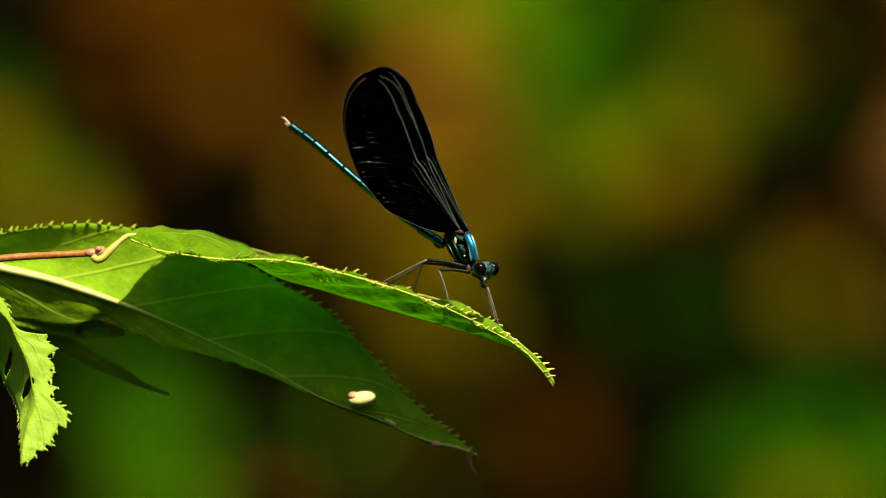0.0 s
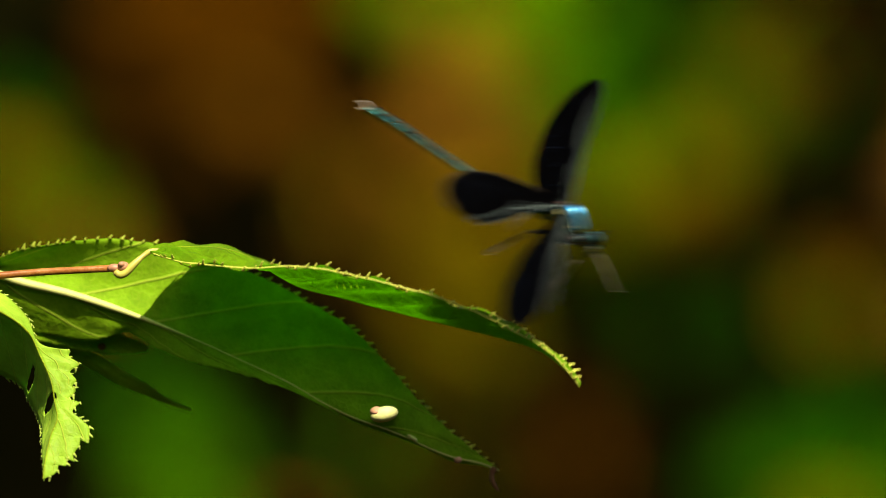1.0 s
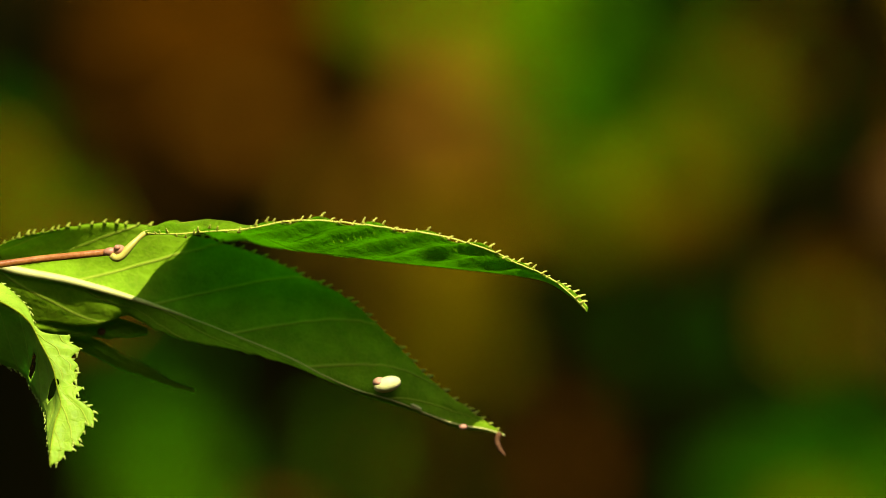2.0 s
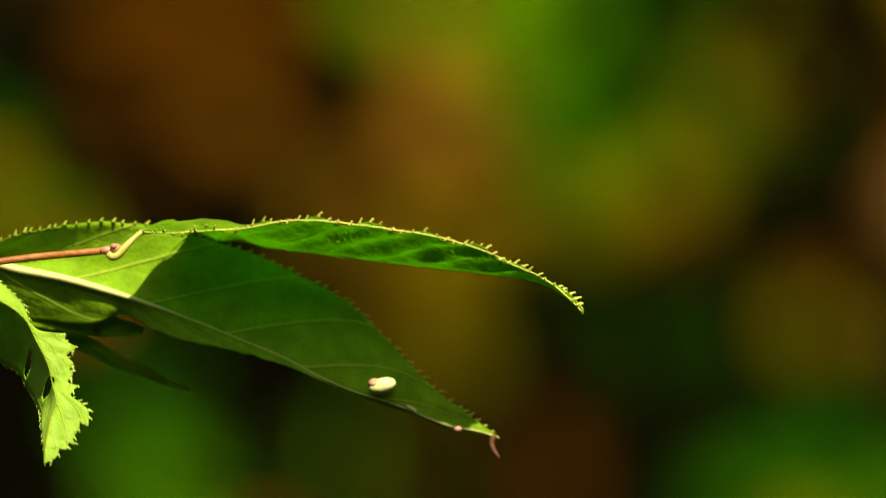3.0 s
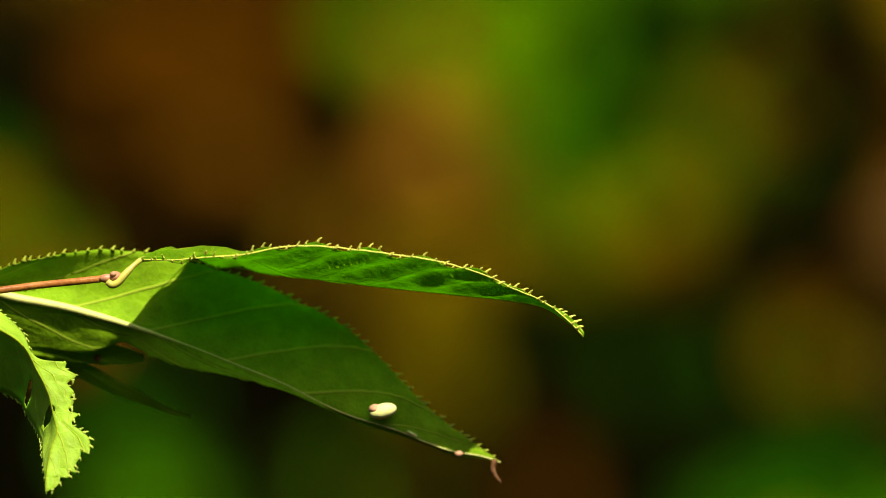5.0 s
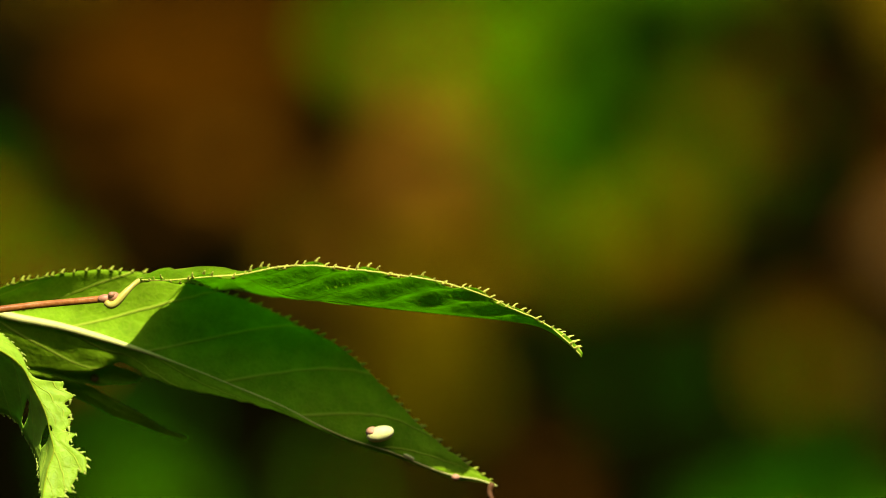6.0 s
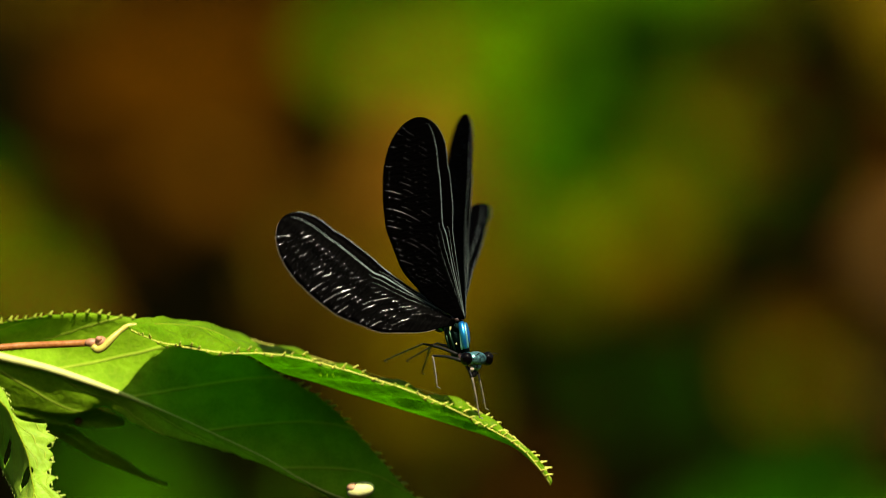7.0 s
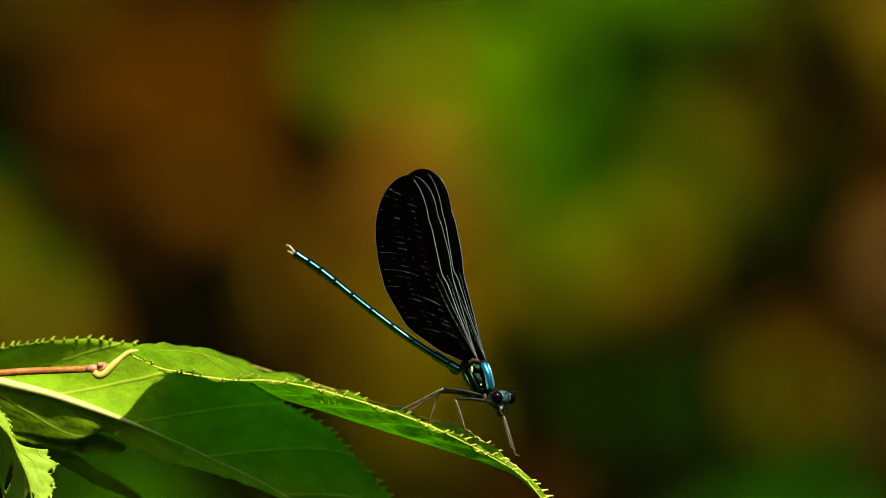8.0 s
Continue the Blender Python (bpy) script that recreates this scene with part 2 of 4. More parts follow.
# sunny and shaded plants differ only in these leaf colours, not in light
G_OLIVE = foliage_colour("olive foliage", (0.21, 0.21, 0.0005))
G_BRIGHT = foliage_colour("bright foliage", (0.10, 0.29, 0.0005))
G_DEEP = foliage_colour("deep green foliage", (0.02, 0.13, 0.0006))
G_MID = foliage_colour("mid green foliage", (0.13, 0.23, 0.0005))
D_BROWN = foliage_colour("brown dead fronds", (0.125, 0.045, 0.0005))
D_TAN = foliage_colour("tan dead leaves", (0.38, 0.18, 0.012))
D_OLIVE = foliage_colour("yellowing leaves", (0.27, 0.19, 0.001))
D_PALE = foliage_colour("pale dead leaves", (0.30, 0.17, 0.05))


def build_undergrowth():
    r = random.Random(5)
    clump("shrub", "olive-green leafy shrub in dappled sun", "shrub", 3.730, [(-45, 1152, 123), (24, 1134, 158), (41, 1134, 23), (58, 1186, 33)], G_OLIVE, r)
    clump("shrub", "low olive-green shrub on the shaded bank", "shrub", 3.760, [(-11, 927, 240), (7, 893, 91)], G_OLIVE, r)
    clump("shrub", "yellow-green leafy shoots of a shrub", "shrub", 3.790, [(-11, 787, 9)], G_OLIVE, r)
    clump("shrub", "olive-green leafy shrub in dappled sun", "shrub", 3.745, [(93, 997, 98)], G_OLIVE, r)
    clump("shrub", "low olive-green shrub on the shaded bank", "shrub", 3.775, [(129, 1223, 40)], G_OLIVE, r)
    clump("shrub", "yellow-green leafy shoots of a shrub", "shrub", 3.730, [(214, 1065, 8)], G_OLIVE, r)
    clump("shrub", "olive-green leafy shrub in dappled sun", "shrub", 3.760, [(232, 1153, 7), (267, 1222, 15)], G_OLIVE, r)
    clump("shrub", "low olive-green shrub on the shaded bank", "shrub", 3.790, [(269, 753, 42)], G_OLIVE, r)
    clump("shrub", "bright green leafy shrub, sun put into its colour", "shrub", 3.690, [(-284, 979, 28)], G_BRIGHT, r)
    clump("shrub", "fresh green low shrub, sunny by its colour", "shrub", 3.720, [(-217, 773, 18), (-217, 824, 9), (-200, 807, 12), (-200, 755, 24)], G_BRIGHT, r)
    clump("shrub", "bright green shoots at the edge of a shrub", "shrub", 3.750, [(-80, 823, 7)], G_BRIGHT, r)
    clump("shrub", "bright green leafy shrub, sun put into its colour", "shrub", 3.705, [(-45, 1151, 240)], G_BRIGHT, r)
    clump("shrub", "fresh green low shrub, sunny by its colour", "shrub", 3.735, [(41, 1152, 169), (41, 1100, 106), (41, 1117, 56), (58, 1187, 186), (93, 1135, 21)], G_BRIGHT, r)
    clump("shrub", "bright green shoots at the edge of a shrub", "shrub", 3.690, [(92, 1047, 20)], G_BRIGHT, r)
    clump("shrub", "bright green leafy shrub, sun put into its colour", "shrub", 3.720, [(127, 1220, 117), (196, 1220, 117)], G_BRIGHT, r)
    clump("shrub", "fresh green low shrub, sunny by its colour", "shrub", 3.750, [(214, 789, 3)], G_BRIGHT, r)
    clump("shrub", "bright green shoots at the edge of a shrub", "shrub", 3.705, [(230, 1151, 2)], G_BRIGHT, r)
    clump("shrub", "bright green leafy shrub, sun put into its colour", "shrub", 3.735, [(317, 772, 20), (352, 789, 20)], G_BRIGHT, r)
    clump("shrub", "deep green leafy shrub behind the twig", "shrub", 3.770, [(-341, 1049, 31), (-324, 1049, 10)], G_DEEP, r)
    clump("shrub", "green ground shoots below the thicket, dimmed by colour", "shrub", 3.800, [(-238, 840, 56), (-238, 857, 21), (-203, 875, 11), (-186, 805, 34)], G_DEEP, r)
    clump("shrub", "sparse shrub, shade put into its deep green", "shrub", 3.830, [(-46, 1138, 95), (24, 1156, 151), (42, 1156, 172), (42, 1103, 201), (60, 1103, 180), (77, 1068, 140), (95, 1138, 165)], G_DEEP, r)
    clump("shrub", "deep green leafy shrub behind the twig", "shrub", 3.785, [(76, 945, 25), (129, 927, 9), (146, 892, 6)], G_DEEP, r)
    clump("shrub", "green ground shoots below the thicket, dimmed by colour", "shrub", 3.815, [(94, 1050, 217), (94, 1032, 222), (112, 1050, 218), (112, 1032, 220), (147, 1085, 146), (165, 1103, 240), (165, 1085, 240), (182, 1050, 240), (182, 1085, 211)], G_DEEP, r)
    clump("shrub", "sparse shrub, shade put into its deep green", "shrub", 3.770, [(163, 1153, 106)], G_DEEP, r)
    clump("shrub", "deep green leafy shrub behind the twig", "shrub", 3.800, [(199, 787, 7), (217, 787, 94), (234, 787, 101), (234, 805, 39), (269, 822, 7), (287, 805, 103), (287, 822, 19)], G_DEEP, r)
    clump("shrub", "green ground shoots below the thicket, dimmed by colour", "shrub", 3.830, [(218, 909, 19), (288, 892, 18)], G_DEEP, r)
    clump("shrub", "sparse shrub, shade put into its deep green", "shrub", 3.785, [(251, 1014, 4), (268, 1084, 6)], G_DEEP, r)
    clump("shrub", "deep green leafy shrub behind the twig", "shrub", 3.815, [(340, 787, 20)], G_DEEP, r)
    clump("dead_fern", "clump of drooping red-brown dead fronds", "fern", 3.870, [(-313, 1211, 16)], D_BROWN, r)
    clump("dead_fern", "red-brown dead fern low on the bank", "fern", 3.900, [(-297, 1034, 12), (-279, 1034, 4), (-243, 1105, 123), (-243, 1141, 158), (-225, 1141, 169), (-225, 1159, 45), (-225, 1034, 8), (-207, 1159, 198), (-207, 1141, 178), (-190, 1159, 76), (-172, 1069, 65), (-154, 1069, 73)], D_BROWN, r)
    clump("dead_fern", "thin brown fern fronds in the thicket", "fern", 3.930, [(-155, 1088, 76), (-137, 1160, 181), (-137, 1142, 172), (-119, 1160, 233), (-65, 1160, 232)], D_BROWN, r)
    clump("dead_fern", "clump of drooping red-brown dead fronds", "fern", 3.885, [(-82, 1033, 214), (-64, 1016, 240), (-29, 1033, 240), (-11, 1069, 240), (-11, 1051, 240), (7, 980, 240), (7, 1051, 240), (7, 1087, 240), (7, 1069, 240), (42, 1016, 240), (60, 1016, 240)], D_BROWN, r)
    clump("dead_fern", "red-brown dead fern low on the bank", "fern", 3.915, [(-29, 1141, 240), (-11, 1141, 203), (-11, 1124, 240)], D_BROWN, r)
    clump("dead_fern", "thin brown fern fronds in the thicket", "fern", 3.870, [(-11, 909, 240), (-11, 927, 240), (7, 962, 240)], D_BROWN, r)
    clump("dead_fern", "clump of drooping red-brown dead fronds", "fern", 3.900, [(78, 802, 76), (78, 820, 30), (96, 784, 34), (96, 873, 3)], D_BROWN, r)
    clump("dead_fern", "red-brown dead fern low on the bank", "fern", 3.930, [(115, 998, 240), (133, 980, 240), (133, 962, 240), (150, 980, 240), (150, 998, 240), (150, 1016, 240), (168, 1016, 240), (168, 1034, 240), (168, 980, 135)], D_BROWN, r)
    clump("dead_fern", "thin brown fern fronds in the thicket", "fern", 3.885, [(256, 1105, 17)], D_BROWN, r)
    clump("dead_fern", "clump of drooping red-brown dead fronds", "fern", 3.915, [(275, 927, 105), (311, 980, 36)], D_BROWN, r)
    clump("dead_fern", "red-brown dead fern low on the bank", "fern", 3.870, [(362, 1015, 235), (362, 1069, 138)], D_BROWN, r)
    clump("dead_fern", "thin brown fern fronds in the thicket", "fern", 3.900, [(364, 1212, 240)], D_BROWN, r)
    clump("dead_branch", "tan withered leaves on a dead branch", "branch", 3.810, [(-344, 1015, 17)], D_TAN, r)
    clump("dead_branch", "withered orange-brown leaves on a twig", "branch", 3.840, [(-276, 945, 75)], D_TAN, r)
    clump("dead_branch", "light brown dry leaves on thin twigs", "branch", 3.870, [(-153, 1069, 7)], D_TAN, r)
    clump("dead_branch", "tan withered leaves on a dead branch", "branch", 3.825, [(-134, 751, 7)], D_TAN, r)
    clump("dead_branch", "withered orange-brown leaves on a twig", "branch", 3.855, [(-82, 962, 240), (-64, 1015, 240), (-11, 1051, 240), (7, 980, 240), (7, 1051, 240), (7, 1068, 240), (42, 1015, 240), (60, 1015, 240)], D_TAN, r)
    clump("dead_branch", "light brown dry leaves on thin twigs", "branch", 3.810, [(-28, 822, 15)], D_TAN, r)
    clump("dead_branch", "tan withered leaves on a dead branch", "branch", 3.840, [(-11, 1139, 199), (-11, 1068, 240), (-11, 1121, 118)], D_TAN, r)
    clump("dead_branch", "withered orange-brown leaves on a twig", "branch", 3.870, [(-11, 909, 240), (-11, 927, 240)], D_TAN, r)
    clump("dead_branch", "light brown dry leaves on thin twigs", "branch", 3.825, [(77, 821, 5)], D_TAN, r)
    clump("dead_branch", "tan withered leaves on a dead branch", "branch", 3.855, [(113, 998, 240), (148, 1015, 240), (166, 1015, 240)], D_TAN, r)
    clump("dead_branch", "withered orange-brown leaves on a twig", "branch", 3.810, [(217, 1085, 8)], D_TAN, r)
    clump("dead_branch", "light brown dry leaves on thin twigs", "branch", 3.840, [(254, 751, 36)], D_TAN, r)
    clump("dead_branch", "tan withered leaves on a dead branch", "branch", 3.870, [(362, 1211, 240)], D_TAN, r)
    clump("dead_branch", "withered orange-brown leaves on a twig", "branch", 3.825, [(358, 1015, 20)], D_TAN, r)
    clump("dead_branch", "light brown dry leaves on thin twigs", "branch", 3.855, [(361, 891, 6)], D_TAN, r)
    clump("dead_branch", "yellow-brown withered leaves on a branch", "branch", 3.730, [(-339, 1014, 46)], D_OLIVE, r)
    clump("dead_branch", "dull yellow-brown hanging leaves", "branch", 3.760, [(-271, 1222, 13)], D_OLIVE, r)
    clump("dead_branch", "yellow-brown leaves on a thin branch", "branch", 3.790, [(-46, 1154, 75)], D_OLIVE, r)
    clump("dead_branch", "yellow-brown withered leaves on a branch", "branch", 3.745, [(-11, 927, 240), (-11, 910, 218)], D_OLIVE, r)
    clump("dead_branch", "dull yellow-brown hanging leaves", "branch", 3.775, [(268, 910, 12), (285, 927, 5)], D_OLIVE, r)
    clump("dead_branch", "yellow-brown leaves on a thin branch", "branch", 3.730, [(265, 755, 19)], D_OLIVE, r)
    clump("dead_branch", "yellow-brown withered leaves on a branch", "branch", 3.760, [(354, 1205, 240)], D_OLIVE, r)
    clump("dead_branch", "yellow-brown leaves on a thin branch", "branch", 3.710, [(7, 979, 240)], D_OLIVE, r)
    clump("dead_branch", "yellow-brown leaves on a thin branch", "branch", 3.740, [(162, 1014, 167)], D_OLIVE, r)
    clump("dead_branch", "pale tan curled leaves on twigs", "branch", 3.770, [(355, 1206, 240)], D_PALE, r)
    clump("dead_branch", "pale tan leaves at the edge of the thicket", "branch", 3.725, [(351, 1014, 19)], D_PALE, r)
    clump("dead_branch", "pale dry leaves on a bent branch", "branch", 3.755, [(353, 910, 5)], D_PALE, r)
    clump("dead_branch", "tan withered leaves on a dead branch", "branch", 3.700, [(0, 1064, 18), (26, 1070, 12)], D_TAN, r)
    clump("dead_branch", "yellow-brown withered leaves on a branch", "branch", 3.700, [(-94, 992, 12)], D_OLIVE, r)
    clump("dead_branch", "yellow-brown leaves on a thin branch", "branch", 3.720, [(358, 1157, 25), (354, 1187, 15)], D_OLIVE, r)
    clump("shrub", "yellow-green leafy shoots of a shrub", "shrub", 3.700, [(187, 1090, 12)], G_OLIVE, r)


build_undergrowth()


def waxy_shoot(label, x, y, z, length, mat):
    """A shoot with one broad waxy leaf that throws the sun back."""
    root = tagged(new("sapling"), label, "sapling")
    base = Vector((x + 0.02, y + 0.1, ground_height(x + 0.02, y + 0.1)))
    root.location = base
    c = (Vector((x, y, z)) - base) * 1000
    bm = bmesh.new()
    tube(bm, spline([(0, 0, -20), tuple(c * 0.5 + Vector((20, 30, 30))), tuple(c)], 9), [2.4 - 0.2 * i for i in range(9)], 6)
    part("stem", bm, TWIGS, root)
    face = (to_sun + Vector((-x, -1.2 - y, EYE - z)).normalized()).normalized()
    along = face.cross(Vector((0.5, 0, 1))).normalized()
    across = face.cross(along)
    bm = bmesh.new()
    rows = []
    for i in range(9):
        u = i / 8
        half = length * 0.34 * math.sin(math.pi * (0.06 + 0.9 * u)) ** 0.8
        mid = c + along * length * (u - 0.5) + face * 0.6 * math.sin(math.pi * u)
        rows.append([bm.verts.new(mid + across * half * v - face * 0.12 * half * v * v) for v in (-1, -0.5, 0, 0.5, 1)])
    for a, b in zip(rows, rows[1:]):
        for q in range(4):
            bm.faces.new((a[q], a[q + 1], b[q + 1], b[q]))
    part("leaf", bm, mat, root, "waxy yellowing leaf")


def build_saplings():
    wax = foliage_colour("waxy yellow leaf", (0.24, 0.18, 0.002))
    b = wax.node_tree.nodes["Principled BSDF"]
    b.inputs["Roughness"].default_value, b.inputs["Specular IOR Level"].default_value = 0.34, 0.5
    b.inputs["Specular Tint"].default_value = (1.0, 0.82, 0.04, 1)
    waxy_shoot("sapling with one waxy yellow-green leaf in the sun", 0.0037, 3.80, 0.9433, 31, wax)


build_saplings()


def build_shade_tree():
    """An unseen tree added on the bank so that its limbs shade the slope."""
    r = random.Random(21)
    root = tagged(new("tree"), "unseen leafy tree added to shade the bank", "tree")
    bx, by = 2.1, 5.4
    base = Vector((bx, by, ground_height(bx, by) - 0.1))
    root.location = base
    bm = bmesh.new()
    tube(bm, spline([(0, 0, 0), (-60, -90, 900), (-150, -350, 2000), (-380, -800, 2800), (-700, -1300, 3200)], 30), [120 - 2.9 * i for i in range(30)], 12)
    part("trunk", bm, BARK, root, "leaning grey-brown trunk")
    tips = []
    for k in range(15):
        a, h = r.uniform(-1.0, 1.0), r.uniform(0.35, 1.0)
        start = Vector((-150, -350, 2000)).lerp(Vector((-700, -1300, 3200)), h)
        end = Vector((-1450 + 1150 * a + r.uniform(-150, 150), -2000 + r.uniform(-1050, 1150), 3250 + r.uniform(-250, 450)))
        bm = bmesh.new()
        tube(bm, spline([tuple(start), tuple(start.lerp(end, 0.5) + Vector((0, 0, 160))), tuple(end)], 12), [34 - 2.4 * i for i in range(12)], 7)
        part("limb", bm, BARK, root)
        tips += [start.lerp(end, f) + Vector((0, 0, 150 * (1 - f))) for f in (0.55, 0.8, 1.0)]
    leaves = bmesh.new()
    for tip in tips:
        for _ in range(230):
            p = tip + Vector((r.gauss(0, 230), r.gauss(0, 230), r.gauss(0, 110)))
            if p.y < -3450:
                continue
            n = Vector((r.gauss(0, 0.45), r.gauss(-0.3, 0.45), 1)).normalized()
            along = n.cross(Vector((r.gauss(0, 1), r.gauss(0, 1), 0.1))).normalized()
            across = n.cross(along)
            ln, wd = r.uniform(70, 120), r.uniform(32, 52)
            v = [leaves.verts.new(q) for q in (p - along * ln / 2, p + across * wd / 2 - n * 5, p + along * ln / 2, p - across * wd / 2 - n * 5)]
            leaves.faces.new((v[0], v[1], v[2]))
            leaves.faces.new((v[0], v[2], v[3]))
    tagged(part("crown", leaves, G_MID, root, "loose green crown added to screen off the sun"), kind="stuff")


build_shade_tree()


# ---- the twig with its leaves ----
def blade(name, mid, upper, lower, mat, parent, label, rows=170, cols=9, gaps=(), teeth=(1.5, 1.3), rib=0.6, quilt=0.22, veins=9.0, rng=None, rib_mat=None, bow=0.0, far_teeth=1.0, rim=(0.05, 0.1), lift=0.0, crinkle=0.0, tooth_mat=None, neck=None, stout=1.0, near_teeth=1.0):
    """A leaf blade between two margins and a midrib, with hooked teeth on both margins and a midrib of its own.
    gaps: eaten places (u, v, du, dv) in the leaf's coordinates, v from -1 (lower margin) to 1 (upper margin)."""
    m, a, b = spline(mid, rows), spline(upper, rows), spline(lower, rows)
    for k, edge in enumerate((a, b)):
        for i in range(3, rows - 3):
            out = edge[i] - m[i]
            if out.length > 1.5:
                edge[i] = edge[i] + out.normalized() * 0.28 * noise.noise((edge[i].x * 0.55, 7 * k, edge[i].z * 0.55))
    bm = bmesh.new()
    uv = bm.loops.layers.uv.new("leaf")
    grid, where = [], {}
    for i in range(rows):
        u = i / (rows - 1)
        row = []
        for j in range(-cols, cols + 1):
            v = j / cols
            edge = a[i] if j >= 0 else b[i]
            p = m[i].lerp(edge, abs(v))
            out = edge - m[i]
            along = m[min(i + 1, rows - 1)] - m[max(i - 1, 0)]
            nrm = along.cross(out).normalized() if out.length > 1e-6 and along.length > 1e-6 else Vector((0, 0, 1))
            if j < 0:
                nrm = -nrm
            ph = (u * veins - abs(v) * 1.6) * 2 * math.pi
            p = p + nrm * (quilt * math.cos(ph) * min(1, abs(v) * 3) * min(1, out.length / 6))
            if j > 0 and bow:
                p = p + Vector((0, bow * math.sin(math.pi * v ** 0.8) * max(0.0, 1 - (u / 0.6) ** 3), 0))
            p = p + nrm * 0.25 * noise.noise(p * 0.12) * min(1, abs(v) * 2)
            if crinkle:
                ridge = 1 - 2 * abs(noise.noise((u * 26 - abs(v) * 5, v * 2.2, 7)))
                p = p + nrm * crinkle * ridge * math.sin(math.pi * min(1, abs(v))) * min(1, out.length / 5)
            q = bm.verts.new(p)
            where[q] = (u, v)
            row.append(q)
        grid.append(row)
    for i in range(rows - 1):
        for j in range(2 * cols):
            u, v = (i + 0.5) / (rows - 1), (j + 0.5) / cols - 1
            wob = 1 + 0.25 * noise.noise((u * 60, v * 7, 3))
            if any(((u - g[0]) / g[2]) ** 2 + ((v - g[1]) / g[3]) ** 2 < wob for g in gaps):
                continue
            f = bm.faces.new((grid[i][j], grid[i + 1][j], grid[i + 1][j + 1], grid[i][j + 1]))
            for lp in f.loops:
                lp[uv].uv = where[lp.vert]
    for q in [q for q in bm.verts if not q.link_faces]:
        bm.verts.remove(q)
    # hooked teeth along both margins
    blade_faces = len(bm.faces)
    rng = rng or random.Random(1)
    for side, col in ((1, 2 * cols), (-1, 0)):
        run, nxt = 0.0, 0.8
        for i in range(2, rows - 2):
            if not grid[i][col].is_valid or not grid[i + 1][col].is_valid or not grid[i][col].link_faces:
                continue
            p = grid[i][col].co
            t = (grid[i + 1][col].co - p)
            run += t.length
            if run < nxt:
                continue
            nxt = run + teeth[0] * rng.uniform(0.6, 1.4)
            t.normalize()
            out = (p - m[i])
            out = (out - t * out.dot(t))
            if out.length < 1e-4:
                continue
            out.normalize()
            out = (out + Vector((0, 0, lift if side < 0 else lift * 0.2))).normalized()
            u = i / (rows - 1)
            ln = teeth[1] * rng.choice((0.55, 0.7, 0.85, 1.0, 1.15)) * ((far_teeth if u < 0.74 else 1.0) if side > 0 else near_teeth)
            if not ln:
                continue
            d1 = (out * 0.9 + t * 0.35).normalized()
            d2 = (out * 0.6 + t * 0.8 + Vector((rng.gauss(0, 0.15), rng.gauss(0, 0.2), rng.gauss(0, 0.15)))).normalized()
            tube(bm, [p, p + d1 * ln * 0.28, p + d1 * ln * 0.55 + d2 * ln * 0.1, p + d1 * ln * 0.62 + d2 * ln * 0.3, p + d1 * ln * 0.62 + d2 * ln * 0.5],
                 [ln * 0.32 * stout, ln * 0.15 * stout, ln * 0.095 * stout, ln * 0.075 * stout, 0.03], 6, 0.6, tuple(t.cross(out)))
    for edge, thick in zip((a, b), rim or ()):
        tube(bm, edge[2:-1:2], thick, 5)
    bm.faces.ensure_lookup_table()
    for f in bm.faces[blade_faces:]:
        f.material_index = 1
    ob = part(name, bm, [mat, tooth_mat or LEAF_RIM], parent, label)
    thick = ob.modifiers.new("thickness", "SOLIDIFY")
    thick.thickness, thick.offset = 0.0001, 0.0
    rb = bmesh.new()
    sel = m
    tube(rb, sel, [max(0.12, rib * (1 - k / len(sel)) * (1 - 0.78 * min(1, max(0, (k / len(sel) - neck) / 0.12)) if neck else 1)) for k in range(len(sel))], 8)
    part("midrib", rb, rib_mat or RIB, ob, "raised midrib")
    return ob


